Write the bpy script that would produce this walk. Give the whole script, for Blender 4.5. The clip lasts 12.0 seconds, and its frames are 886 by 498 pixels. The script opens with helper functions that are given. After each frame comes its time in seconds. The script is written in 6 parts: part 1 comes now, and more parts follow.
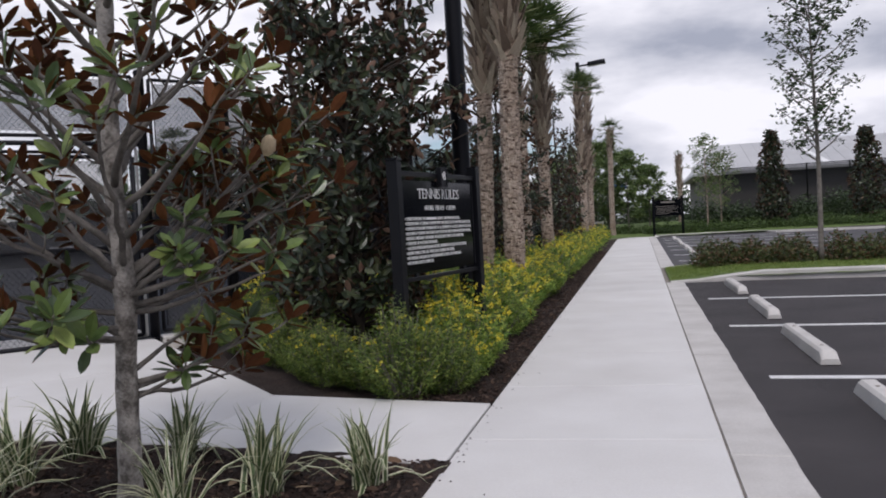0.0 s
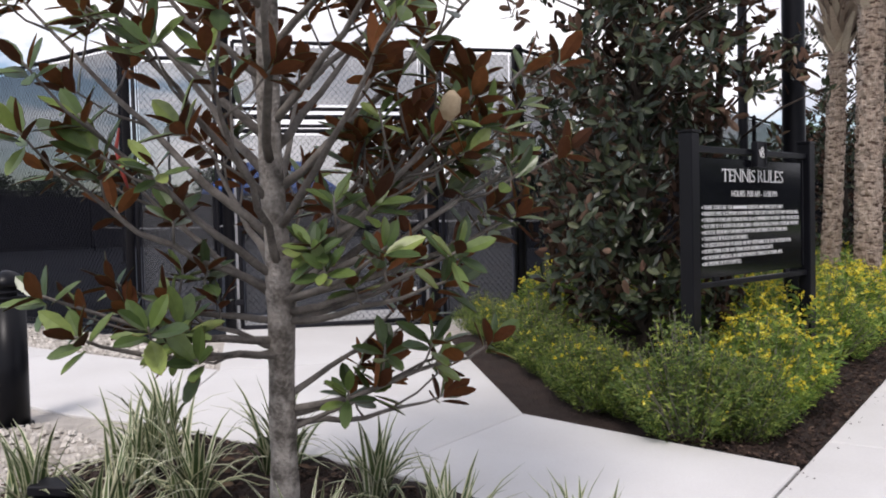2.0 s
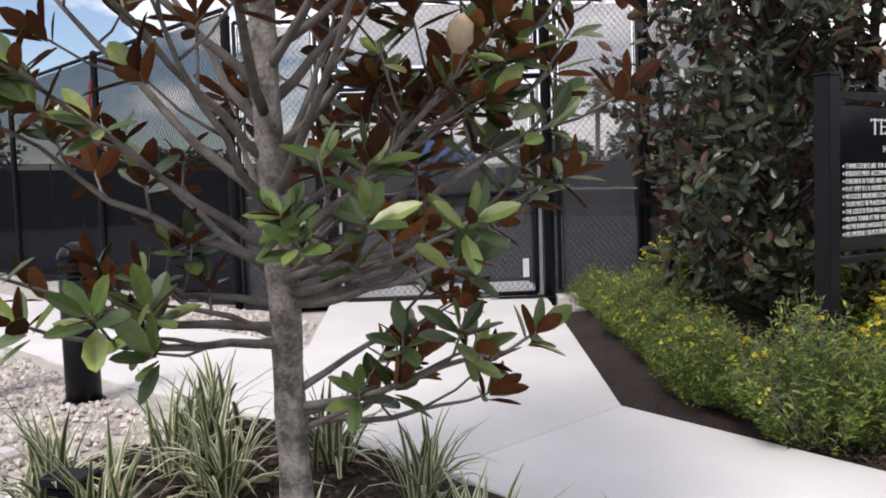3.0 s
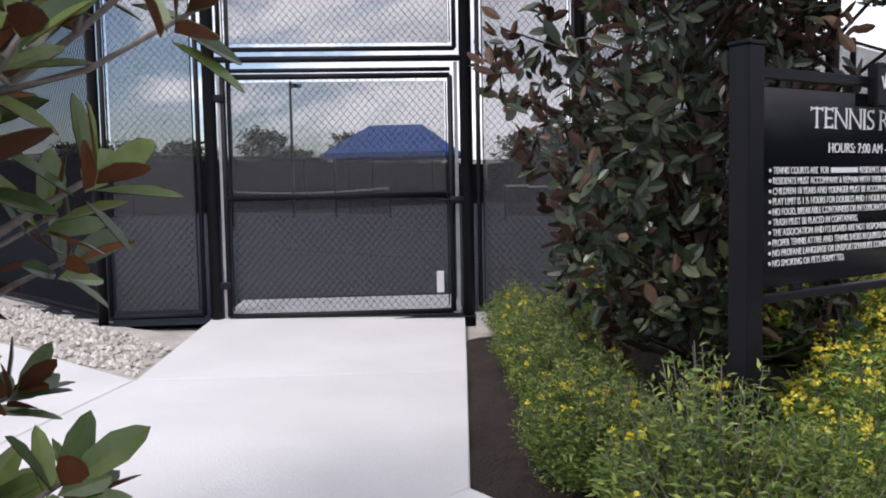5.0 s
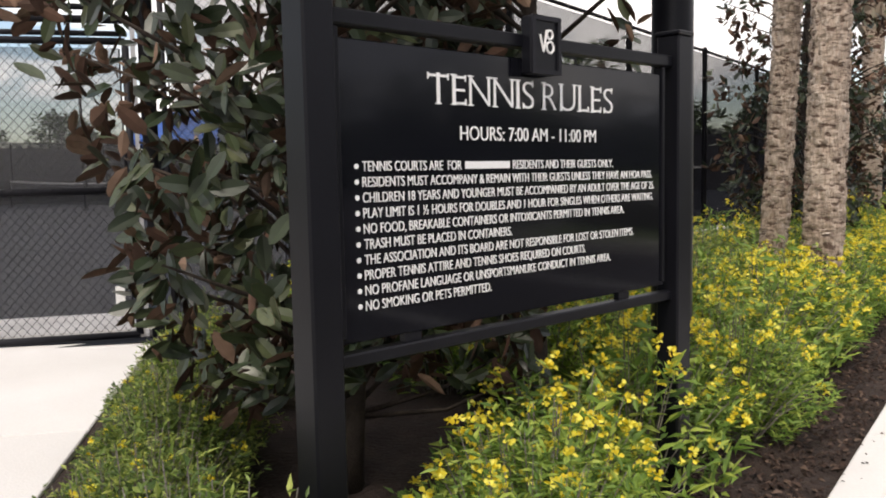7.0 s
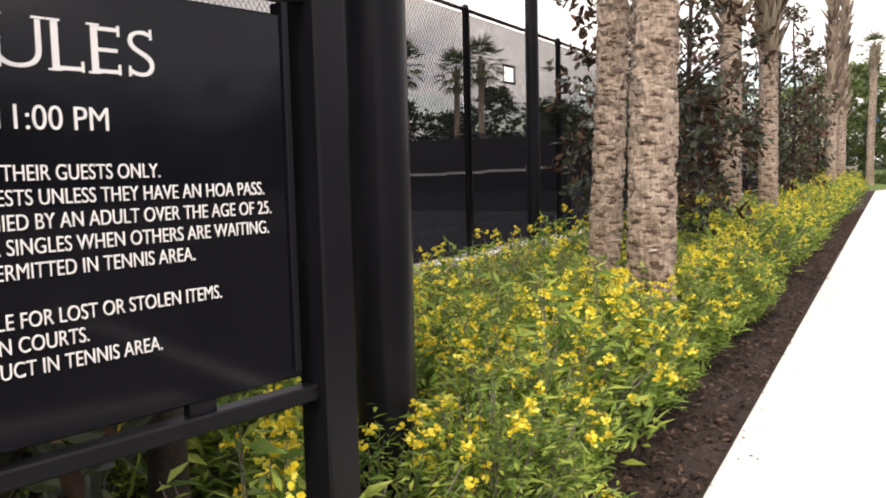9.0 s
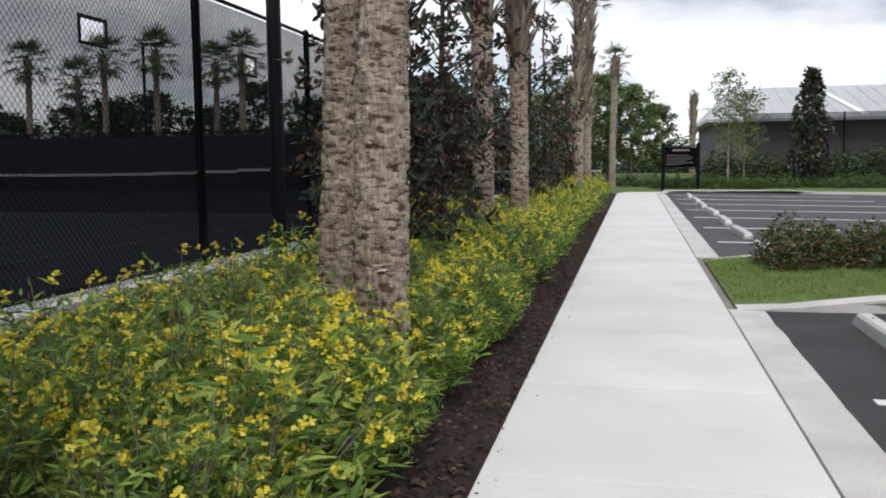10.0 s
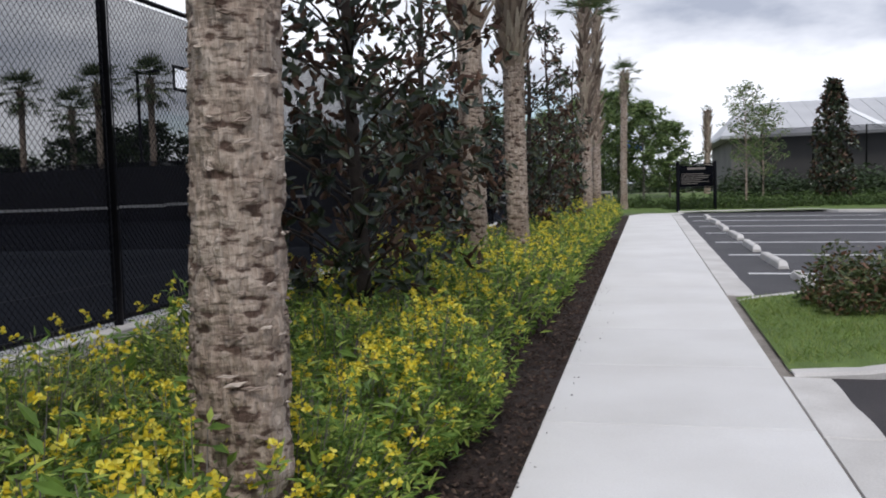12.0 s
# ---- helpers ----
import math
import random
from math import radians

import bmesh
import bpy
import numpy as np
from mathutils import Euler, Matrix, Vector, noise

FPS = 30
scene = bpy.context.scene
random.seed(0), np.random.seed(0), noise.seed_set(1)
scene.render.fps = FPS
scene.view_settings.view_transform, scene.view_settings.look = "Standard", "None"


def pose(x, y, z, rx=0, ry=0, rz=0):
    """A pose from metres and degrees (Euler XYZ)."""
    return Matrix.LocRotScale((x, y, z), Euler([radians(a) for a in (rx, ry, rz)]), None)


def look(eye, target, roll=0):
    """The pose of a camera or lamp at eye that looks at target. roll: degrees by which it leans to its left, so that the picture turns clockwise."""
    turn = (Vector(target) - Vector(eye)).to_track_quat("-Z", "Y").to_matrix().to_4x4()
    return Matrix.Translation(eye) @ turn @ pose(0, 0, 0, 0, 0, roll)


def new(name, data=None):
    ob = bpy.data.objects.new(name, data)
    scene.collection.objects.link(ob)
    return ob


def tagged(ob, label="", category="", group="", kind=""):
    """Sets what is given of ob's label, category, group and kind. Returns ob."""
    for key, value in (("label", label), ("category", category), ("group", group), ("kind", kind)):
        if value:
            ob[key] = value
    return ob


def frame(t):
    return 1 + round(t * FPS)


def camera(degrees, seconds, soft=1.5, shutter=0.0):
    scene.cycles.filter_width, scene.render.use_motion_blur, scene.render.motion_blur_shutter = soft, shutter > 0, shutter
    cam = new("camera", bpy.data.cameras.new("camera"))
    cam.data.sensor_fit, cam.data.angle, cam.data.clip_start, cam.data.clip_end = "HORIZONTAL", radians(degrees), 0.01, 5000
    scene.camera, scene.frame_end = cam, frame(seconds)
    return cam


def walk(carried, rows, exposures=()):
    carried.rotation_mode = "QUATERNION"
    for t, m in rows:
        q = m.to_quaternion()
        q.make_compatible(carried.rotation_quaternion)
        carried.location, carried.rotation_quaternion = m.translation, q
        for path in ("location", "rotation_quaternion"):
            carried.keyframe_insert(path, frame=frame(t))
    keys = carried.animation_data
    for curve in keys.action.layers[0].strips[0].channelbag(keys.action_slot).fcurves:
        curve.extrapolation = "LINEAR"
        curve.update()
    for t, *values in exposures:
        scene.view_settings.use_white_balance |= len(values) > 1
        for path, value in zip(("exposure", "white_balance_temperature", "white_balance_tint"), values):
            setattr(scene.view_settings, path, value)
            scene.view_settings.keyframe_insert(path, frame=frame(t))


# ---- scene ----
cam = camera(55.4, 12.0, soft=1.9)
METRES, EYE, TILT, LEAN, TURN = 9.0, 1.245, 0.0, 0.0, 13.2
ROWS = [
    (0.0, 0.0, 0.0, 0.0, -0.08, -1.44, 3.33),
    (0.5, 0.0058, 0.0323, -0.001, 6.45, -3.02, 2.8),
    (1.0, 0.0155, 0.0652, 0.001, 14.86, -3.29, 2.62),
    (1.5, 0.0193, 0.1024, 0.0031, 18.94, -2.85, 2.86),
    (2.0, 0.0278, 0.1375, 0.0053, 22.67, -1.98, 1.34),
    (2.5, 0.0303, 0.1717, 0.002, 29.36, -2.75, 1.29),
    (3.0, 0.0375, 0.2115, 0.0022, 32.73, -3.81, 1.96),
    (5.0, 0.0461, 0.3712, 0.0047, 32.91, -4.11, 1.11),
    (5.5, 0.0543, 0.4131, 0.0051, 30.48, -3.83, 0.98),
    (6.0, 0.063, 0.4536, 0.0042, 28.28, -4.85, 0.57),
    (6.5, 0.0709, 0.4952, 0.0061, 23.39, -4.92, 0.84),
    (8.5, 0.1064, 0.6577, 0.0078, 20.3, -5.36, 1.61),
    (9.0, 0.118, 0.7029, 0.0081, 14.95, -5.31, 1.39),
    (9.5, 0.1303, 0.7439, 0.0108, 8.99, -5.66, 0.9),
    (10.0, 0.138, 0.7899, 0.0116, -0.47, -5.67, 0.53),
    (10.5, 0.1493, 0.8353, 0.0112, -3.6, -6.42, 0.13),
    (11.0, 0.1553, 0.8851, 0.013, -4.81, -7.19, 0.65),
    (11.5, 0.168, 0.9334, 0.014, -4.79, -6.09, 1.11),
    (12.0, 0.1775, 0.9799, 0.0152, 0.3, -4.06, 1.8),
]
EXPOSURES = [(0.0, -0.04, 6250, 16), (0.5, 0.20, 6300, 16), (1.5, 0.40, 6400, 16), (3.0, 0.66, 6550, 16), (5.0, 0.58, 6250, 17), (6.0, 0.66, 6300, 9), (6.5, 0.8, 6700, 11), (8.5, 1.13, 7350, 16), (9.0, 1.2, 7450, 17),
             (9.5, 1.1, 7200, 22), (10.0, 0.38, 6350, 9), (10.5, -0.15, 6200, 13), (11.0, 0.04, 6200, 14), (12.0, 0.24, 6150, 12)]
walk(cam, [(t, pose(0, 0, EYE, TILT, LEAN, TURN) @ pose(METRES * x, METRES * y, METRES * z, 90 + pitch, roll, yaw)) for t, x, y, z, yaw, pitch, roll in ROWS],
     EXPOSURES)

# ---------------------------------------------------------------- light
world = bpy.data.worlds.new("sky")
scene.world = world
world.use_nodes = True
wn, wl = world.node_tree.nodes, world.node_tree.links
wn.clear()
SUN_EL, SUN_AZ = 56.0, 165.0   # degrees above the horizon; clockwise from +y
sky = wn.new("ShaderNodeTexSky")
sky.sky_type, sky.sun_disc = "NISHITA", False
sky.sun_elevation, sky.sun_rotation = radians(SUN_EL), radians(SUN_AZ)
bg_sky = wn.new("ShaderNodeBackground")
bg_sky.inputs["Strength"].default_value = 0.10
wl.new(sky.outputs[0], bg_sky.inputs["Color"])
geo = wn.new("ShaderNodeTexCoord")
flat = wn.new("ShaderNodeMapping")
flat.inputs["Scale"].default_value = (1.0, 1.0, 2.6)
flat.inputs["Location"].default_value = (0.35, 0.1, 0.0)
wl.new(geo.outputs["Generated"], flat.inputs["Vector"])
n1 = wn.new("ShaderNodeTexNoise")
n1.inputs["Scale"].default_value, n1.inputs["Detail"].default_value, n1.inputs["Roughness"].default_value = 1.9, 8, 0.56
n1.inputs["Distortion"].default_value = 0.25
wl.new(flat.outputs[0], n1.inputs["Vector"])
cover = wn.new("ShaderNodeValToRGB")
cover.color_ramp.elements[0].position, cover.color_ramp.elements[1].position = 0.37, 0.445
split = wn.new("ShaderNodeSeparateXYZ")
wl.new(geo.outputs["Generated"], split.inputs[0])
thin = wn.new("ShaderNodeMath")      # fewer clouds towards the west
thin.operation = "MULTIPLY_ADD"
wl.new(split.outputs["X"], thin.inputs[0])
thin.inputs[1].default_value = 0.13
wl.new(n1.outputs["Fac"], thin.inputs[2])
wl.new(thin.outputs[0], cover.inputs[0])
n2 = wn.new("ShaderNodeTexNoise")
n2.inputs["Scale"].default_value, n2.inputs["Detail"].default_value = 3.4, 7
wl.new(flat.outputs[0], n2.inputs["Vector"])
shade = wn.new("ShaderNodeValToRGB")
shade.color_ramp.elements[0].position, shade.color_ramp.elements[0].color = 0.40, (0.40, 0.43, 0.50, 1)
shade.color_ramp.elements[1].position, shade.color_ramp.elements[1].color = 0.60, (0.98, 0.98, 1.0, 1)
lit = wn.new("ShaderNodeMath")       # clouds opposite the sun are the brighter ones
lit.operation = "MULTIPLY_ADD"
wl.new(split.outputs["X"], lit.inputs[0])
lit.inputs[1].default_value = -0.10
wl.new(n2.outputs["Fac"], lit.inputs[2])
wl.new(lit.outputs[0], shade.inputs[0])
bg_cloud = wn.new("ShaderNodeBackground")
bg_cloud.inputs["Strength"].default_value = 1.0
wl.new(shade.outputs[0], bg_cloud.inputs["Color"])
mixw = wn.new("ShaderNodeMixShader")
wl.new(cover.outputs[0], mixw.inputs[0])
wl.new(bg_sky.outputs[0], mixw.inputs[1])
wl.new(bg_cloud.outputs[0], mixw.inputs[2])
outw = wn.new("ShaderNodeOutputWorld")
wl.new(mixw.outputs[0], outw.inputs[0])
sun = new("sun", bpy.data.lights.new("sun", "SUN"))
sun.data.energy, sun.data.angle, sun.data.color = 1.5, radians(14), (1.0, 0.95, 0.88)
sa, se = radians(SUN_AZ), radians(SUN_EL)
sun.matrix_world = look((20 * math.sin(sa) * math.cos(se), 20 * math.cos(sa) * math.cos(se), 20 * math.sin(se)), (0, 0, 0))


# ---------------------------------------------------------------- materials
def principled(name):
    m = bpy.data.materials.new(name)
    m.use_nodes = True
    return m, m.node_tree.nodes, m.node_tree.links, m.node_tree.nodes["Principled BSDF"]


def mottled(name, c1, c2, scale=3.0, fine=60.0, rough=0.8, bump=0.3, spread=0.5, metal=0.0, per="none", vary=0.0, dist=0.01, spec=0.5):
    """A surface of two colours mixed by broad and fine noise, with fine relief. per: 'object' or 'island' adds a change of lightness by piece."""
    m, n, l, b = principled(name)
    tc = n.new("ShaderNodeTexCoord")
    broad = n.new("ShaderNodeTexNoise")
    broad.inputs["Scale"].default_value, broad.inputs["Detail"].default_value = scale, 6
    grain = n.new("ShaderNodeTexNoise")
    grain.inputs["Scale"].default_value, grain.inputs["Detail"].default_value = fine, 4
    l.new(tc.outputs["Object"], broad.inputs["Vector"])
    l.new(tc.outputs["Object"], grain.inputs["Vector"])
    add = n.new("ShaderNodeMath")
    add.operation = "MULTIPLY_ADD"
    l.new(grain.outputs["Fac"], add.inputs[0])
    add.inputs[1].default_value = 0.45
    l.new(broad.outputs["Fac"], add.inputs[2])
    ramp = n.new("ShaderNodeValToRGB")
    ramp.color_ramp.elements[0].position, ramp.color_ramp.elements[0].color = 0.72 - spread / 2, (*c1, 1)
    ramp.color_ramp.elements[1].position, ramp.color_ramp.elements[1].color = 0.72 + spread / 2, (*c2, 1)
    l.new(add.outputs[0], ramp.inputs[0])
    colour = ramp.outputs[0]
    if per != "none":
        if per == "object":
            rnd = n.new("ShaderNodeObjectInfo").outputs["Random"]
        else:
            rnd = n.new("ShaderNodeNewGeometry").outputs["Random Per Island"]
        hsv = n.new("ShaderNodeHueSaturation")
        rng = n.new("ShaderNodeMapRange")
        rng.inputs["To Min"].default_value, rng.inputs["To Max"].default_value = 1 - vary, 1 + vary
        l.new(rnd, rng.inputs["Value"])
        l.new(rng.outputs[0], hsv.inputs["Value"])
        l.new(colour, hsv.inputs["Color"])
        colour = hsv.outputs[0]
    l.new(colour, b.inputs["Base Color"])
    b.inputs["Roughness"].default_value, b.inputs["Metallic"].default_value = rough, metal
    b.inputs["Specular IOR Level"].default_value = spec
    if bump:
        bp = n.new("ShaderNodeBump")
        bp.inputs["Strength"].default_value, bp.inputs["Distance"].default_value = bump, dist
        l.new(grain.outputs["Fac"], bp.inputs["Height"])
        l.new(bp.outputs[0], b.inputs["Normal"])
    return m


def leafy(name, stops, rough=0.45, glow=0.0, by_object=False, spec=0.4):
    """Leaf material: each leaf takes its own colour from the stops; thin leaves let some light through."""
    m, n, l, b = principled(name)
    rnd = n.new("ShaderNodeObjectInfo").outputs["Random"] if by_object else n.new("ShaderNodeNewGeometry").outputs["Random Per Island"]
    ramp = n.new("ShaderNodeValToRGB")
    el = ramp.color_ramp.elements
    for i, (p, c) in enumerate(stops):
        e = el[i] if i < 2 else el.new(p)
        e.position, e.color = p, (*c, 1)
    l.new(rnd, ramp.inputs[0])
    tc = n.new("ShaderNodeTexCoord")
    blot = n.new("ShaderNodeTexNoise")
    blot.inputs["Scale"].default_value = 40
    l.new(tc.outputs["Object"], blot.inputs["Vector"])
    hsv = n.new("ShaderNodeHueSaturation")
    rng = n.new("ShaderNodeMapRange")
    rng.inputs["To Min"].default_value, rng.inputs["To Max"].default_value = 0.7, 1.3
    l.new(blot.outputs["Fac"], rng.inputs["Value"])
    l.new(rng.outputs[0], hsv.inputs["Value"])
    l.new(ramp.outputs[0], hsv.inputs["Color"])
    l.new(hsv.outputs[0], b.inputs["Base Color"])
    b.inputs["Roughness"].default_value, b.inputs["Specular IOR Level"].default_value = rough, spec
    if glow:
        tr = n.new("ShaderNodeBsdfTranslucent")
        l.new(hsv.outputs[0], tr.inputs["Color"])
        mx = n.new("ShaderNodeMixShader")
        mx.inputs[0].default_value = glow
        l.new(b.outputs[0], mx.inputs[1])
        l.new(tr.outputs[0], mx.inputs[2])
        l.new(mx.outputs[0], n["Material Output"].inputs["Surface"])
    return m


CONCRETE = mottled("concrete_pale", (0.60, 0.585, 0.57), (0.70, 0.69, 0.68), 1.3, 90, 0.85, 0.25, 0.5, per="object", vary=0.03)
KERB = mottled("concrete_kerb", (0.46, 0.44, 0.42), (0.64, 0.62, 0.60), 2.2, 80, 0.88, 0.35, 0.5, per="object", vary=0.03)
JOINT = mottled("joint_dirt", (0.16, 0.14, 0.12), (0.30, 0.27, 0.24), 6, 80, 0.9, 0.2)
ASPHALT = mottled("asphalt", (0.023, 0.020, 0.022), (0.055, 0.048, 0.050), 1.2, 240, 0.85, 0.6, 0.6, dist=0.006)
ASPHALT_OLD = mottled("asphalt_far", (0.05, 0.05, 0.055), (0.085, 0.08, 0.085), 1.0, 200, 0.85, 0.5, 0.6, dist=0.006)
PAINT = mottled("road_paint", (0.55, 0.55, 0.55), (0.80, 0.80, 0.80), 8, 120, 0.7, 0.2, 0.5)
MULCH = mottled("mulch", (0.014, 0.008, 0.006), (0.042, 0.025, 0.019), 7, 55, 0.95, 0.9, 0.6, dist=0.03)
CHIP = leafy("mulch_chip", [(0.0, (0.014, 0.008, 0.006)), (0.75, (0.045, 0.026, 0.019)), (0.97, (0.12, 0.08, 0.06))], 0.9)
GRAVEL = mottled("shell_gravel", (0.34, 0.31, 0.28), (0.58, 0.54, 0.49), 5, 45, 0.95, 0.9, 0.6, dist=0.02)
PEBBLE = leafy("pebble", [(0.0, (0.38, 0.35, 0.31)), (0.5, (0.56, 0.52, 0.47)), (1.0, (0.72, 0.68, 0.63))], 0.85)
GRASS_G = mottled("lawn_soil", (0.07, 0.11, 0.025), (0.14, 0.21, 0.05), 5, 90, 0.95, 0.7, 0.5, dist=0.02)
BLADE = leafy("grass_blade", [(0.0, (0.11, 0.17, 0.032)), (0.6, (0.21, 0.30, 0.065)), (1.0, (0.33, 0.36, 0.12))], 0.6, 0.3)
EARTH = mottled("earth", (0.06, 0.075, 0.03), (0.12, 0.13, 0.055), 0.6, 30, 0.95, 0.5, 0.6, dist=0.02)
BLACK = mottled("black_paint", (0.004, 0.0042, 0.0058), (0.0082, 0.0085, 0.0118), 3, 120, 0.34, 0.06, 0.6, dist=0.003, spec=0.18)
BLACK_DULL = mottled("black_powder_coat", (0.010, 0.010, 0.013), (0.018, 0.018, 0.023), 4, 150, 0.5, 0.08, 0.6, dist=0.003, spec=0.16)
PANEL = mottled("sign_panel_black", (0.004, 0.0043, 0.0062), (0.0068, 0.0072, 0.0105), 2, 140, 0.08, 0.02, 0.6, dist=0.002, spec=0.30)
WHITE = mottled("sign_white", (0.74, 0.74, 0.74), (0.84, 0.84, 0.84), 6, 100, 0.6, 0.0)
WIRE = mottled("black_vinyl_wire", (0.004, 0.004, 0.005), (0.008, 0.008, 0.010), 30, 200, 0.7, 0.0, spec=0.04)
STEEL = mottled("galvanised", (0.42, 0.42, 0.43), (0.60, 0.60, 0.61), 8, 120, 0.45, 0.1, metal=0.7)
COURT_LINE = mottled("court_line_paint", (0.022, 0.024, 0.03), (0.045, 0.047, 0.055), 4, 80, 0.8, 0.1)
BAND = mottled("net_band_canvas", (0.30, 0.30, 0.31), (0.40, 0.40, 0.41), 6, 90, 0.8, 0.1)
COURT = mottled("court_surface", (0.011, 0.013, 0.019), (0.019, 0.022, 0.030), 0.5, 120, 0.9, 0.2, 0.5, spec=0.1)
BARK_M = mottled("magnolia_bark", (0.13, 0.115, 0.10), (0.50, 0.46, 0.42), 14, 70, 0.9, 0.9, 0.34, dist=0.012)
TWIG = mottled("magnolia_twig", (0.10, 0.088, 0.078), (0.27, 0.245, 0.22), 12, 90, 0.85, 0.5, 0.5)


def palm_bark():
    """Pale fibrous bark with dark, short, level pockets where old leaf bases broke off."""
    m, n, l, b = principled("palm_bark")
    tc = n.new("ShaderNodeTexCoord")

    def tex(scale, sx, sz, detail):
        mp = n.new("ShaderNodeMapping")
        mp.inputs["Scale"].default_value = (sx, sx, sz)
        l.new(tc.outputs["Object"], mp.inputs["Vector"])
        t = n.new("ShaderNodeTexNoise")
        t.inputs["Scale"].default_value, t.inputs["Detail"].default_value = scale, detail
        l.new(mp.outputs[0], t.inputs["Vector"])
        return t.outputs["Fac"]

    def ramp(fac, stops):
        r = n.new("ShaderNodeValToRGB")
        for i, (p, c) in enumerate(stops):
            e = r.color_ramp.elements[i] if i < 2 else r.color_ramp.elements.new(p)
            e.position, e.color = p, (*c, 1)
        l.new(fac, r.inputs[0])
        return r.outputs[0]

    fibre = tex(30, 2.0, 0.40, 7)
    pocket = tex(16, 0.75, 1.9, 9)
    crack = tex(24, 0.45, 2.6, 6)
    broad = tex(2.2, 1.0, 1.0, 3)
    pale = ramp(fibre, [(0.28, (0.31, 0.235, 0.185)), (0.50, (0.47, 0.385, 0.315)), (0.72, (0.62, 0.53, 0.45))])
    tint = ramp(broad, [(0.35, (0.72, 0.68, 0.64)), (0.65, (1.0, 1.0, 1.0))])
    mul = n.new("ShaderNodeMix")
    mul.data_type, mul.blend_type = "RGBA", "MULTIPLY"
    mul.inputs[0].default_value = 1.0
    l.new(pale, mul.inputs[6])
    l.new(tint, mul.inputs[7])
    hole = ramp(pocket, [(0.39, (1, 1, 1)), (0.46, (0, 0, 0))])
    seam = ramp(crack, [(0.36, (0.5, 0.5, 0.5)), (0.42, (0, 0, 0))])
    both = n.new("ShaderNodeMath")
    both.operation = "MAXIMUM"
    l.new(hole, both.inputs[0])
    l.new(seam, both.inputs[1])
    mix = n.new("ShaderNodeMix")
    mix.data_type = "RGBA"
    l.new(both.outputs[0], mix.inputs[0])
    l.new(mul.outputs[2], mix.inputs[6])
    mix.inputs[7].default_value = (0.10, 0.062, 0.045, 1)
    l.new(mix.outputs[2], b.inputs["Base Color"])
    b.inputs["Roughness"].default_value = 0.95
    bp = n.new("ShaderNodeBump")
    bp.inputs["Strength"].default_value, bp.inputs["Distance"].default_value = 1.0, 0.03
    add = n.new("ShaderNodeMath")
    l.new(pocket, add.inputs[0])
    l.new(fibre, add.inputs[1])
    l.new(add.outputs[0], bp.inputs["Height"])
    l.new(bp.outputs[0], b.inputs["Normal"])
    return m


BARK_P = palm_bark()
CHIP_P = leafy("palm_bark_flake", [(0.0, (0.10, 0.07, 0.052)), (0.5, (0.27, 0.21, 0.17)), (1.0, (0.56, 0.48, 0.41))], 0.95)
BOOT = leafy("palm_boot", [(0.0, (0.14, 0.10, 0.075)), (0.5, (0.33, 0.26, 0.20)), (1.0, (0.50, 0.43, 0.33))], 0.9)
TREE_M = leafy("tree_leaf_mid", [(0.0, (0.07, 0.11, 0.04)), (0.6, (0.16, 0.23, 0.08)), (1.0, (0.25, 0.31, 0.12))], 0.55, 0.3)
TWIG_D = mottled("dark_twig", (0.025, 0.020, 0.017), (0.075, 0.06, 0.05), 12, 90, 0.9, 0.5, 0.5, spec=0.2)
FROND = leafy("palm_frond", [(0.0, (0.035, 0.06, 0.02)), (0.6, (0.08, 0.13, 0.035)), (1.0, (0.19, 0.20, 0.08))], 0.5, 0.15)
MAG_TOP = leafy("magnolia_leaf_top", [(0.0, (0.045, 0.075, 0.028)), (0.45, (0.085, 0.135, 0.042)), (0.8, (0.17, 0.24, 0.065)), (1.0, (0.30, 0.37, 0.11))], 0.3, 0.14, spec=0.5)
MAG_UNDER = leafy("magnolia_leaf_underside", [(0.0, (0.065, 0.026, 0.014)), (0.6, (0.145, 0.052, 0.022)), (1.0, (0.28, 0.11, 0.04))], 0.8, 0.10, spec=0.2)
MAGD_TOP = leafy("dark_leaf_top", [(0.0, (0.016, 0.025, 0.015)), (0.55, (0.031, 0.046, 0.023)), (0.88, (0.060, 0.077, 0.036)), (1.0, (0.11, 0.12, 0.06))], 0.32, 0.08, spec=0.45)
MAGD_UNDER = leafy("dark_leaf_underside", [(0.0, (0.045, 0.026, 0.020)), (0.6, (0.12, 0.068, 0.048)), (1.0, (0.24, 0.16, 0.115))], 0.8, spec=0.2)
SHRUB = leafy("shrub_leaf", [(0.0, (0.065, 0.125, 0.025)), (0.55, (0.185, 0.30, 0.055)), (1.0, (0.42, 0.50, 0.10))], 0.5, 0.36)
SHRUB_G = leafy("shrub_leaf_deep", [(0.0, (0.050, 0.090, 0.022)), (0.5, (0.130, 0.200, 0.045)), (0.85, (0.27, 0.34, 0.075)), (1.0, (0.42, 0.46, 0.12))], 0.5, 0.33)
SHRUB_D = leafy("shrub_leaf_far", [(0.0, (0.03, 0.055, 0.016)), (0.6, (0.07, 0.12, 0.03)), (1.0, (0.13, 0.19, 0.05))], 0.55, 0.15)
HEDGE = leafy("hedge_leaf", [(0.0, (0.03, 0.05, 0.018)), (0.5, (0.08, 0.11, 0.034)), (0.72, (0.15, 0.16, 0.055)), (0.80, (0.13, 0.065, 0.038)), (1.0, (0.20, 0.10, 0.06))], 0.5, 0.15)
PETAL = leafy("yellow_petal", [(0.0, (0.70, 0.52, 0.03)), (0.5, (0.80, 0.68, 0.05)), (1.0, (0.86, 0.80, 0.16))], 0.6, 0.35)
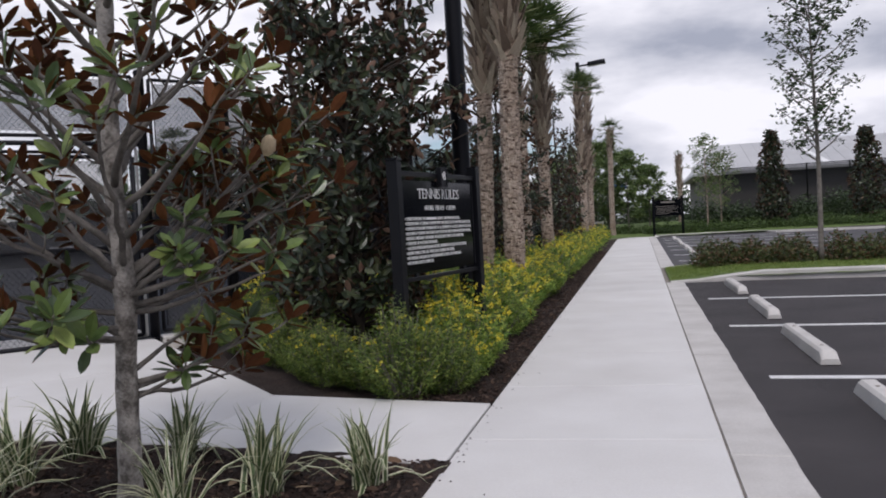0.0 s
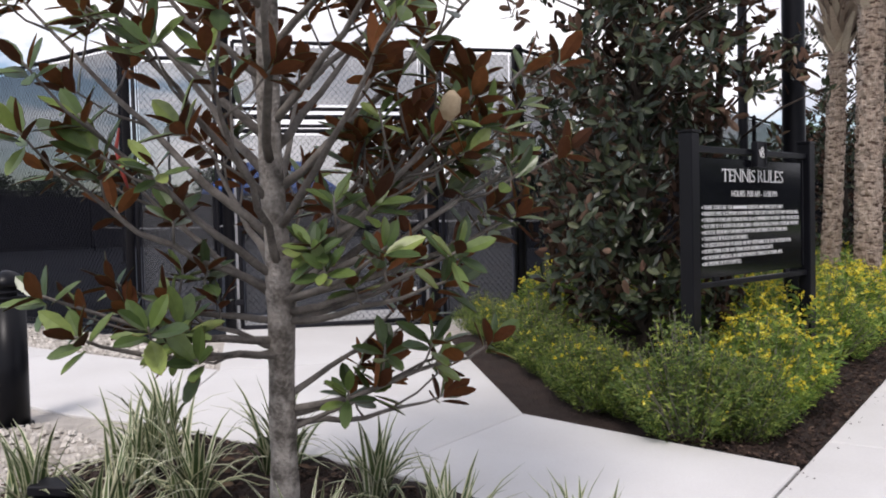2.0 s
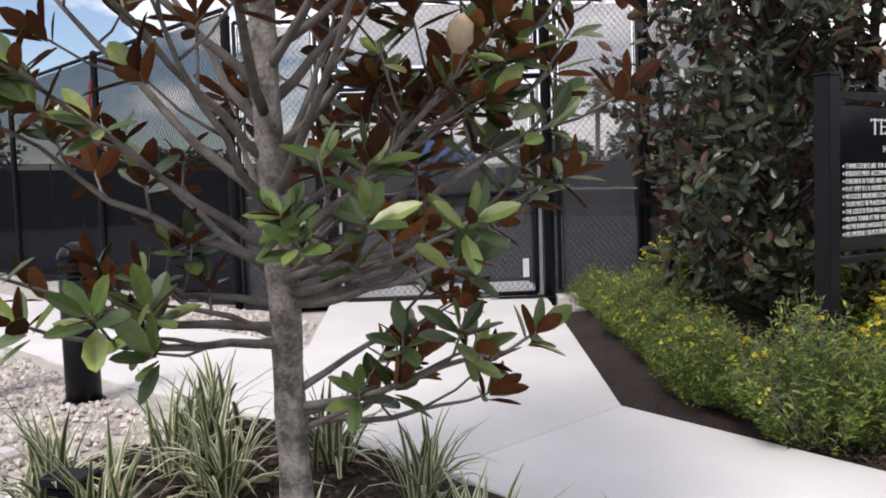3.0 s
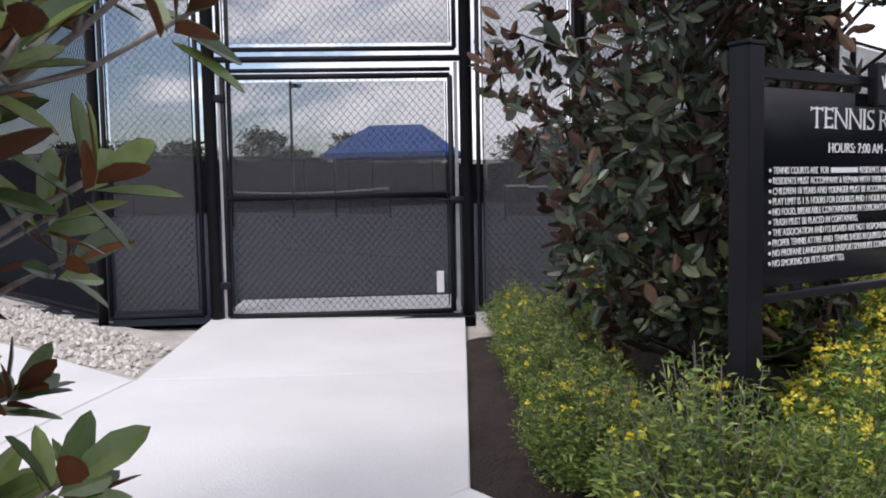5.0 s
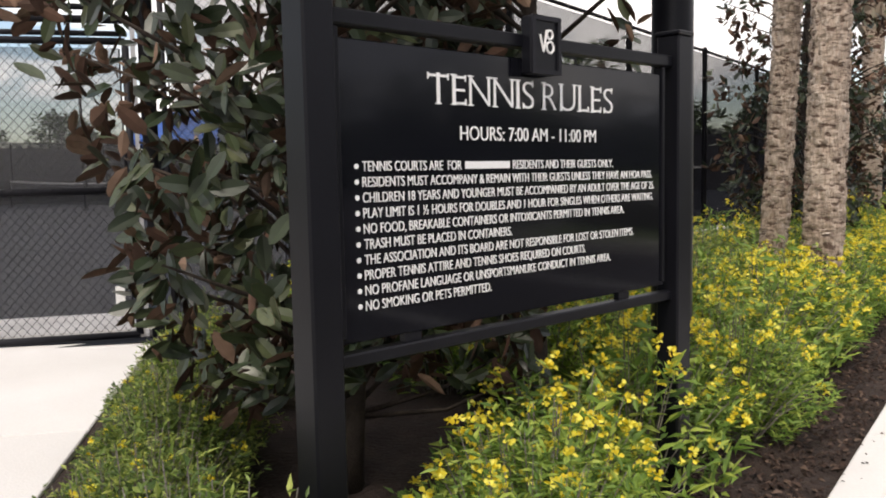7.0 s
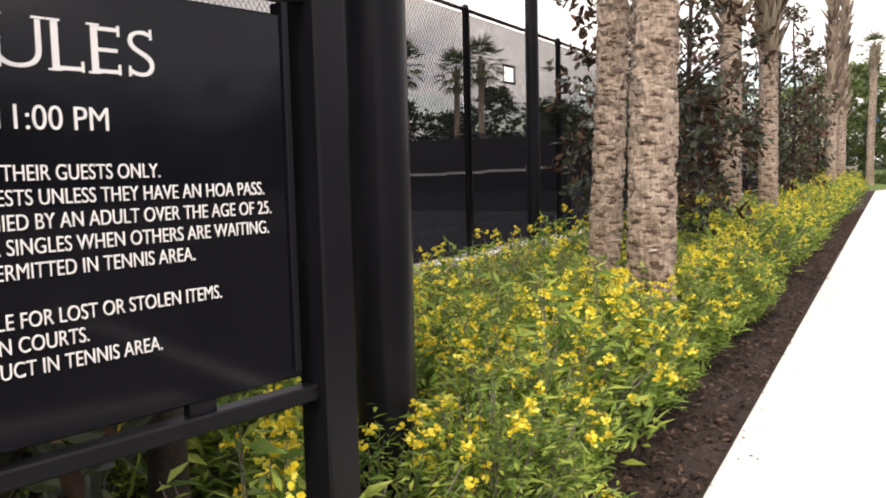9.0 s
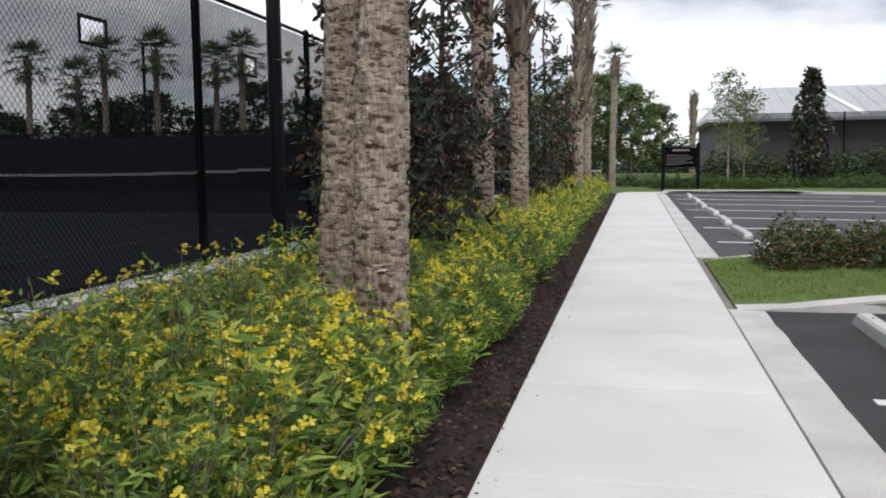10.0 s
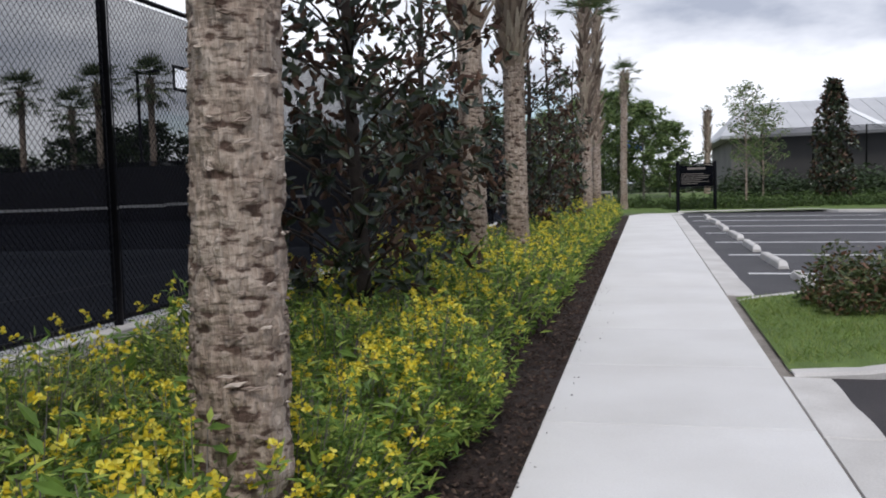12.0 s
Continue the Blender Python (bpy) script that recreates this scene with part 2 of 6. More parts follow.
STRAP_G = leafy("strap_leaf_green", [(0.0, (0.05, 0.085, 0.03)), (0.6, (0.09, 0.14, 0.05)), (1.0, (0.15, 0.20, 0.08))], 0.45, 0.15, True)
STRAP_W = leafy("strap_leaf_edge", [(0.0, (0.46, 0.46, 0.28)), (0.6, (0.66, 0.65, 0.46)), (1.0, (0.78, 0.76, 0.60))], 0.5, 0.15, True)
TREE_D = leafy("tree_leaf_dark", [(0.0, (0.018, 0.034, 0.014)), (0.6, (0.04, 0.07, 0.024)), (1.0, (0.075, 0.11, 0.04))], 0.55, 0.1)
ROOF = mottled("metal_roof", (0.42, 0.42, 0.43), (0.52, 0.52, 0.53), 0.3, 20, 0.5, 0.1, 0.5)
WALLB = mottled("stucco", (0.12, 0.115, 0.105), (0.18, 0.17, 0.16), 0.5, 40, 0.9, 0.3, 0.5)
BLUE = mottled("blue_canvas", (0.01, 0.05, 0.22), (0.02, 0.09, 0.33), 1.5, 60, 0.7, 0.2, 0.5)
RED = mottled("red_ribbon", (0.30, 0.035, 0.03), (0.46, 0.07, 0.05), 10, 80, 0.6, 0.1)
TAN = mottled("seed_pod", (0.35, 0.26, 0.16), (0.52, 0.42, 0.28), 20, 90, 0.85, 0.4)
LITTER = leafy("dry_leaf", [(0.0, (0.06, 0.035, 0.022)), (0.6, (0.14, 0.085, 0.05)), (1.0, (0.26, 0.19, 0.12))], 0.8)
GREY_PLATE = mottled("pale_plate", (0.60, 0.60, 0.60), (0.74, 0.74, 0.74), 8, 90, 0.6, 0.1)

# woven windscreen: a dark open weave that lets about a third of the light pass
SCREEN, sn, sl, sb = principled("windscreen_weave")
sb.inputs["Base Color"].default_value, sb.inputs["Roughness"].default_value = (0.0085, 0.0092, 0.0140, 1), 0.9
sb.inputs["Specular IOR Level"].default_value = 0.1
s_tc = sn.new("ShaderNodeTexCoord")
s_no = sn.new("ShaderNodeTexNoise")
s_no.inputs["Scale"].default_value = 1.6
sl.new(s_tc.outputs["Object"], s_no.inputs["Vector"])
s_rg = sn.new("ShaderNodeMapRange")
s_rg.inputs["To Min"].default_value, s_rg.inputs["To Max"].default_value = 0.63, 0.73
sl.new(s_no.outputs["Fac"], s_rg.inputs["Value"])
s_tr = sn.new("ShaderNodeBsdfTransparent")
s_mx = sn.new("ShaderNodeMixShader")
sl.new(s_rg.outputs[0], s_mx.inputs[0])
sl.new(s_tr.outputs[0], s_mx.inputs[1])
sl.new(sb.outputs[0], s_mx.inputs[2])
sl.new(s_mx.outputs[0], sn["Material Output"].inputs["Surface"])

# gate copy of the weave, its base colour raised to paint in sunlight
SCREEN_SUNLIT = SCREEN.copy()
SCREEN_SUNLIT.name = "windscreen_grey_weave"
SCREEN_SUNLIT.node_tree.nodes["Principled BSDF"].inputs["Base Color"].default_value = (0.12, 0.122, 0.13, 1)
g_rg = SCREEN_SUNLIT.node_tree.nodes["Map Range"]
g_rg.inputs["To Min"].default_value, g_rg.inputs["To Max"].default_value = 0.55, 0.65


# ---------------------------------------------------------------- mesh helpers
class Geo:
    """Collects vertices and faces of one mesh, with a material index for each face."""

    def __init__(self):
        self.v, self.f, self.m, self.n = [], [], [], 0

    def add(self, verts, faces, mi=0):
        verts = np.asarray(verts, float)
        self.v.append(verts)
        self.f.extend([tuple(i + self.n for i in q) for q in faces])
        self.m.extend([mi] * len(faces))
        self.n += len(verts)
        return self

    def many(self, tv, tf, place, axes, size, mi=0):
        """Copies of the small template tv, tf at the places, along the axes (n,3,3 rows x,y,z), scaled."""
        tv = np.asarray(tv, float)
        size = np.asarray(size, float)
        if size.ndim == 1:
            size = size[:, None] * np.ones(3)
        loc = tv[None] * size[:, None, :]
        pts = np.einsum("nki,nij->nkj", loc, axes) + place[:, None, :]
        k = len(tv)
        base = self.n + k * np.arange(len(place))
        self.v.append(pts.reshape(-1, 3))
        for q in tf:
            self.f.extend(map(tuple, (base[:, None] + np.array(q)[None]).tolist()))
        self.m.extend([mi] * (len(tf) * len(place)))
        self.n += k * len(place)
        return self

    def tube(self, path, radii, sides=8, mi=0, cap=True):
        path = [Vector(p) for p in path]
        rings = []
        side = Vector((1, 0.3, 0))
        for i, p in enumerate(path):
            d = (path[min(i + 1, len(path) - 1)] - path[max(i - 1, 0)]).normalized()
            side = (side - d * side.dot(d))
            if side.length < 1e-4:
                side = Vector((0, 1, 0)) - d * d.y
            side.normalize()
            up = d.cross(side)
            r = radii[i]
            rings.append([p + (side * math.cos(a) + up * math.sin(a)) * r for a in (2 * math.pi * k / sides for k in range(sides))])
        vs = [tuple(q) for ring in rings for q in ring]
        fs = []
        for i in range(len(path) - 1):
            for k in range(sides):
                a, b = i * sides + k, i * sides + (k + 1) % sides
                fs.append((a, b, b + sides, a + sides))
        if cap:
            fs.append(tuple(range(sides - 1, -1, -1)))
            fs.append(tuple(range((len(path) - 1) * sides, len(path) * sides)))
        return self.add(vs, fs, mi)

    def box(self, x0, x1, y0, y1, z0, z1, mi=0, bev=0.0):
        if bev <= 0:
            vs = [(x, y, z) for z in (z0, z1) for x, y in ((x0, y0), (x1, y0), (x1, y1), (x0, y1))]
            return self.add(vs, [(3, 2, 1, 0), (4, 5, 6, 7), (0, 1, 5, 4), (1, 2, 6, 5), (2, 3, 7, 6), (3, 0, 4, 7)], mi)
        b = bev
        rings = [(z0, b), (z0 + b, 0), (z1 - b, 0), (z1, b)]
        vs, fs = [], []
        for z, i in rings:
            e = 0 if i else b
            vs += [(x0 + i + e, y0 + i, z), (x1 - i - e, y0 + i, z), (x1 - i, y0 + i + e, z), (x1 - i, y1 - i - e, z),
                   (x1 - i - e, y1 - i, z), (x0 + i + e, y1 - i, z), (x0 + i, y1 - i - e, z), (x0 + i, y0 + i + e, z)]
        for r in range(3):
            for k in range(8):
                a, c = r * 8 + k, r * 8 + (k + 1) % 8
                fs.append((a, c, c + 8, a + 8))
        fs += [tuple(range(7, -1, -1)), tuple(range(24, 32))]
        return self.add(vs, fs, mi)

    def mesh(self, name, mats, smooth=False):
        me = bpy.data.meshes.new(name)
        vs = np.concatenate(self.v) if self.v else np.zeros((0, 3))
        me.from_pydata(vs.tolist(), [], self.f)
        for m in (mats if isinstance(mats, (list, tuple)) else [mats]):
            me.materials.append(m)
        me.polygons.foreach_set("material_index", self.m)
        if smooth:
            me.polygons.foreach_set("use_smooth", [True] * len(self.f))
        me.update()
        return me


def thing(name, label="", category="", group="", kind="", at=None):
    ob = tagged(new(name), label, category, group, kind)
    if at is not None:
        ob.matrix_basis = at
    return ob


def part(name, g, mats, parent=None, label="", smooth=False):
    """Links a Geo (or a ready mesh) as one mesh object under a thing or a part."""
    ob = new(name, g if isinstance(g, bpy.types.Mesh) else g.mesh(name, mats, smooth))
    if parent is not None:
        ob.parent = parent
    return tagged(ob, label)


def whole(name, g, mats, label, category, group="", kind="", smooth=False, at=None):
    """A thing that is one single mesh."""
    ob = part(name, g, mats, None, label, smooth)
    if at is not None:
        ob.matrix_basis = at
    return tagged(ob, "", category, group, kind)


def frames(d, up):
    """Axes with x along d and z near up, for n directions at once."""
    d = d / np.linalg.norm(d, axis=1, keepdims=True)
    y = np.cross(up, d)
    y /= np.linalg.norm(y, axis=1, keepdims=True) + 1e-9
    z = np.cross(d, y)
    return np.stack([d, y, z], 1)


def slope(x, y=0.0):
    """Height of the planted ground and walks: it climbs gently from the sidewalk towards the courts."""
    return min(max(-1.04 - x, 0.0) * 0.036, 0.20)


rng = np.random.default_rng(11)

# ---------------------------------------------------------------- ground, walks, parking
WALK_L, WALK_R, KERB_R = -1.03, 0.38, 0.68
g = Geo()
g.add([(-2500, -2500, -0.30), (2500, -2500, -0.30), (2500, 2500, -0.30), (-2500, 2500, -0.30)], [(0, 1, 2, 3)])
whole("ground", g, EARTH, "flat green and brown open ground reaching the horizon", "ground", kind="structure")


def sheet(name, x0, x1, y0, y1, nx, ny, height, mat, label, category, rough=0.0):
    """A gently uneven sheet of ground with skirts, following height(x, y)."""
    g = Geo()
    vs = []
    for j in range(ny + 1):
        for i in range(nx + 1):
            y = y0 + (y1 - y0) * j / ny
            left = x0(y) if callable(x0) else x0
            x = left + (x1 - left) * i / nx
            z = height(x, y) + rough * noise.noise(Vector((x * 3.1, y * 3.1, 0.3))) + 0.5 * rough * noise.noise(Vector((x * 11, y * 11, 2.3)))
            vs.append((x, y, z))
    w = nx + 1
    fs = [(j * w + i, j * w + i + 1, (j + 1) * w + i + 1, (j + 1) * w + i) for j in range(ny) for i in range(nx)]
    g.add(vs, fs)
    return whole(name, g, mat, label, category, kind="structure", smooth=True)


def poly_prism(g, pts, zs, depth, mi=0, bev=0.008):
    """A slab over a polygon (given anticlockwise) with a small bevel round its top edge."""
    c = Vector((sum(p[0] for p in pts) / len(pts), sum(p[1] for p in pts) / len(pts)))
    n = len(pts)
    inner = [Vector(p) + (c - Vector(p)).normalized() * bev * 1.4 for p in pts]
    vs = [(p.x, p.y, z) for p, z in zip(inner, zs)] + [(p[0], p[1], z - bev) for p, z in zip(pts, zs)] + [(p[0], p[1], z - depth) for p, z in zip(pts, zs)]
    fs = [tuple(range(n))]
    for k in range(n):
        m = (k + 1) % n
        fs += [(n + k, n + m, m, k), (2 * n + k, 2 * n + m, n + m, n + k)]
    return g.add(vs, fs, mi)


# the bed between sidewalk and courts, and the near bed
def bed_edge(y):
    """West edge of the bed: the walk to the gate cuts it off, then the fence."""
    return -2.70 - max(y - 5.68, 0) * 1.02 if y < 7.6 else -4.66


def bed_z(x, y):
    """The mulch lies level with the walks at its edges and swells a little inside."""
    swell = min(max((-1.2 - x) / 1.4, 0), 1) * min(max((x - bed_edge(y)) / 0.5, 0), 1) * min(max((y - 5.62) / 0.6, 0), 1)
    return slope(x) - 0.025 + 0.06 * swell


sheet("planting_bed", bed_edge, WALK_L + 0.02, 5.62, 39, 60, 270,
      bed_z, MULCH, "dark brown bark mulch bed along the sidewalk", "bed", 0.03)
sheet("planting_bed_near", -3.9, WALK_L + 0.02, -4, 4.30, 50, 100,
      lambda x, y: slope(x) - 0.005, MULCH, "dark brown bark mulch bed under a young tree", "bed", 0.03)
sheet("gravel_bed", -16, -3.9, -4, 6.2, 90, 90, lambda x, y: slope(x) - 0.02, GRAVEL, "pale crushed shell gravel beside the walk", "gravel", 0.02)

g = Geo().add([(-7.45, 5.95, 0.14), (-5.2, 5.3, 0.06), (-4.6, 8.2, 0.05), (-4.62, 9.1, 0.08), (-5.3, 8.45, 0.07), (-6.66, 6.85, 0.12)], [(0, 1, 5), (1, 4, 5), (1, 2, 3, 4)])
whole("gravel_corner", g, GRAVEL, "pale crushed shell gravel in front of the gate", "gravel", kind="structure")
# court platform
g = Geo()
g.add([(-42, 6.0, 0.22), (-7.2, 6.0, 0.22), (-4.62, 9.05, 0.22), (-4.62, 47, 0.22), (-42, 47, 0.22)], [(0, 1, 2, 3, 4)])
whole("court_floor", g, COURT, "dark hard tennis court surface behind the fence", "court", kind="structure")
g = Geo()
for x0, x1, y0, y1 in [(-18.7, -18.64, 12, 36), (-7.8, -7.74, 12, 36), (-18.7, -7.7, 12, 12.06), (-18.7, -7.7, 36, 36.06), (-17.3, -17.25, 12, 36), (-9.2, -9.15, 12, 36),
                       (-17.3, -9.2, 17.6, 17.65), (-36.7, -36.64, 12, 36), (-25.8, -25.74, 12, 36), (-36.7, -25.7, 12, 12.06)]:
    g.box(x0, x1, y0, y1, 0.221, 0.225)
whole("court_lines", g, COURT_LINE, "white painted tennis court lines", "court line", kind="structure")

# parking
g = Geo()
g.add([(KERB_R - 0.03, -12, -0.018), (14, -12, -0.20), (14, 15.0, -0.20), (KERB_R - 0.03, 15.0, -0.018)], [(0, 1, 2, 3)])
whole("parking_lot", g, ASPHALT, "fresh black asphalt parking lot", "parking lot", kind="structure")
g = Geo()
g.add([(KERB_R - 0.03, 18.2, -0.018), (14, 18.2, -0.20), (14, 40.4, -0.20), (KERB_R - 0.03, 40.4, -0.018)], [(0, 1, 2, 3)])
g.add([(14, -12, -0.20), (60, -12, -0.24), (60, 40.4, -0.24), (14, 40.4, -0.20)], [(0, 1, 2, 3)])
whole("parking_lot_far", g, ASPHALT_OLD, "worn grey asphalt parking lot beyond the island", "parking lot", kind="structure")


def lot_z(x):
    return -0.018 - 0.182 * (x - KERB_R) / (14 - KERB_R)


for y in (0.9, 3.68, 6.46, 9.24, 12.02):
    g = Geo()
    x0, x1 = 0.86, 6.4
    z0, z1 = lot_z(x0) + 0.004, lot_z(x1) + 0.004
    poly_prism(g, [(x0, y - 0.05), (x1, y - 0.05), (x1, y + 0.05), (x0, y + 0.05)], [z0, z1, z1, z0], 0.006, bev=0.002)
    whole("parking_line", g, PAINT, "white painted parking stall line on black asphalt", "parking line", "near stall lines", "structure")
for k in range(7):
    y = 20.85 + 2.77 * k
    g = Geo()
    x0, x1 = 0.86, 6.6
    z0, z1 = lot_z(x0) + 0.004, lot_z(x1) + 0.004
    poly_prism(g, [(x0, y - 0.055), (x1, y - 0.055), (x1, y + 0.055), (x0, y + 0.055)], [z0, z1, z1, z0], 0.006, bev=0.002)
    whole("parking_line", g, PAINT, "white painted parking stall line on worn asphalt", "parking line", "far stall lines", "structure")


def wheel_stop():
    """Precast concrete bar, 1.83 m long, with a chamfered top and sloped ends."""
    prof = [(-0.075, 0.0), (-0.062, 0.085), (-0.04, 0.105), (0.04, 0.105), (0.062, 0.085), (0.075, 0.0)]
    vs, fs = [], []
    for y, s in ((-0.915, 1.0), (-0.83, 1.0), (0.83, 1.0), (0.915, 1.0)):
        top = 0.42 if abs(y) > 0.9 else 1.0
        vs += [(px, y, pz * (top if pz > 0.02 else 1)) for px, pz in prof]
    for r in range(3):
        for k in range(5):
            a = r * 6 + k
            fs.append((a, a + 6, a + 7, a + 1))
    fs += [tuple(range(6)), tuple(range(23, 17, -1))]
    g = Geo().add(vs, fs)
    for y in (-0.6, 0.6):
        g.tube([(0, y, 0.10), (0, y, 0.109)], [0.014, 0.014], 8, 1)
    return g.mesh("wheel_stop", [KERB, JOINT])


WS = wheel_stop()
for k, y in enumerate([2.29, 5.07, 7.85, 10.63, 13.4] + [19.5 + 2.77 * i for i in range(7)]):
    x = 1.37 + 0.012 * math.sin(k * 2.7)
    ob = part("wheel_stop", WS, None, None, "pale precast concrete wheel stop on the asphalt")
    ob.matrix_basis = pose(x, y + 0.03 * math.sin(k * 5.1), lot_z(x) + 0.001, 0, 0, 0.8 * math.sin(k * 3.3))
    tagged(ob, "", "wheel stop", "wheel stops")

# island with its kerb, which ramps down to the sidewalk
ISL0, ISL1 = 14.80, 18.50


def kerb_run(name, pts, tops, label, width=0.17):
    """A kerb along a line of points, with rounded top edges; tops are its heights."""
    g = Geo()
    prof = [(-0.5, -1), (-0.5, -0.2), (-0.36, 0.0), (0.36, 0.0), (0.5, -0.2), (0.5, -1)]
    vs, fs = [], []
    for i, (p, t) in enumerate(zip(pts, tops)):
        a, b = Vector(pts[max(i - 1, 0)]), Vector(pts[min(i + 1, len(pts) - 1)])
        d = (b - a).normalized()
        s = Vector((d.y, -d.x))
        for u, h in prof:
            z = t - 0.30 if h == -1 else t + h * 0.10
            vs.append((p[0] + s.x * u * width, p[1] + s.y * u * width, z))
    for i in range(len(pts) - 1):
        for k in range(5):
            a = i * 6 + k
            fs.append((a, a + 1, a + 7, a + 6))
    fs += [tuple(range(5, -1, -1)), tuple(range(6 * (len(pts) - 1), 6 * len(pts)))]
    g.add(vs, fs)
    return whole(name, g, KERB, label, "kerb", kind="structure", smooth=False)


kerb_run("kerb_island", [(0.46, ISL0 + 0.02), (0.9, ISL0 + 0.04), (1.6, ISL0 + 0.13), (2.0, ISL0 + 0.16), (6.0, ISL0 + 0.16), (9.2, ISL0 + 0.16), (9.9, ISL0 + 0.7), (10.1, 16.6), (9.9, 17.9), (9.2, ISL1 - 0.1),
                         (6.0, ISL1 - 0.1), (2.0, ISL1 - 0.1), (1.3, ISL1 - 0.15), (0.62, ISL1 - 0.3), (0.5, ISL1 - 0.45)],
         [0.01, 0.03, 0.10, 0.13, 0.10, 0.07, 0.07, 0.07, 0.07, 0.07, 0.10, 0.12, 0.09, 0.03, 0.01], "pale concrete kerb round the planted island, ramped at the walk")
def island_z(x, y):
    """The island's turf: flush with the walk, then a kerb's height, tucked down behind the kerb."""
    tuck = 1 - min(max((y - ISL0) / 0.45, 0), 1)
    return min(0.012 + 0.08 * (x - 0.44), 0.11) * (1 - 0.55 * tuck) - max(x - 2.0, 0) * 0.006


sheet("island_ground", 0.45, 9.9, ISL0 + 0.03, ISL1 - 0.16, 40, 22,
      island_z, GRASS_G, "mown green grass on the parking island", "lawn", 0.012)

# far end of the lot
kerb_run("kerb_far", [(0.9, 48.2), (4.0, 48.3), (6.6, 48.5), (7.4, 47.6), (13.0, 47.4), (30, 47.4), (60, 47.4)], [0.08, 0.08, 0.06, 0.02, -0.06, -0.06, -0.08],
         "pale concrete kerb at the end of the lot", 0.2)
sheet("verge_far", -4.6, 60, 47.9, 62, 60, 14, lambda x, y: 0.02 + 0.05 * (y - 48), GRASS_G, "rough green verge past the lot", "lawn", 0.05)
sheet("lawn_west", -60, -4.5, 47, 66, 30, 14, lambda x, y: 0.1, GRASS_G, "green verge behind the courts", "lawn", 0.05)

# walk to the gate: base under the slabs
GL, GR = Vector((-6.66, 6.79)), Vector((-5.31, 8.39))

# ---------------------------------------------------------------- fence
CH = (GR - GL).normalized()          # along the cut corner
LEFT_POST, CORNER = GL - CH * 0.92, GL + CH * 3.06
TOP = 3.08
DIAMOND = 0.060


def wires(g, length, z0, z1, pitch=DIAMOND, r=0.0021, mi=0):
    """Woven chain link between z0 and z1 over a length, in the plane y = 0."""
    h = z1 - z0
    n = int((length + h / 1.15 * 1.0) / pitch) + 2
    vs, fs = [], []
    for way in (1, -1):
        for i in range(-n, n + 1):
            # wire x = x0 + way * (z - z0) / 1.15
            x0 = i * pitch
            za, zb = 0.0, h
            xa, xb = x0, x0 + way * h / 1.15
            lo, hi = 0.0, 1.0
            dx = xb - xa
            ta, tb = sorted(((0 - xa) / dx, (length - xa) / dx))
            lo, hi = max(lo, ta), min(hi, tb)
            if hi - lo < 0.004:
                continue
            p = (xa + dx * lo, z0 + h * lo)
            q = (xa + dx * hi, z0 + h * hi)
            b = len(vs)
            off = 0.002 * way
            for px, pz in (p, q):
                vs += [(px - r, off, pz), (px + r, off, pz), (px, off - r * 1.6, pz)]
            fs += [(b, b + 1, b + 4, b + 3), (b + 1, b + 2, b + 5, b + 4), (b + 2, b, b + 3, b + 5)]
    if vs:
        g.add(vs, fs, mi)
    return g


def along(p, q, z=0.0):
    """Pose at p with x along the way from p to q."""
    d = Vector(q) - Vector(p)
    return pose(p[0], p[1], z, 0, 0, math.degrees(math.atan2(d.y, d.x)))


def fence_post(parent, x, z0, z1, r=0.038, name="post", label=""):
    g = Geo()
    g.tube([(x, 0, z0), (x, 0, z1 - 0.03), (x, 0, z1 - 0.028), (x, 0, z1), (x, 0, z1 + 0.02), (x, 0, z1 + 0.03)],
           [r, r, r * 1.12, r * 1.12, r * 0.8, r * 0.3], 14)
    return part(name, g, BLACK_DULL, parent, label, True)


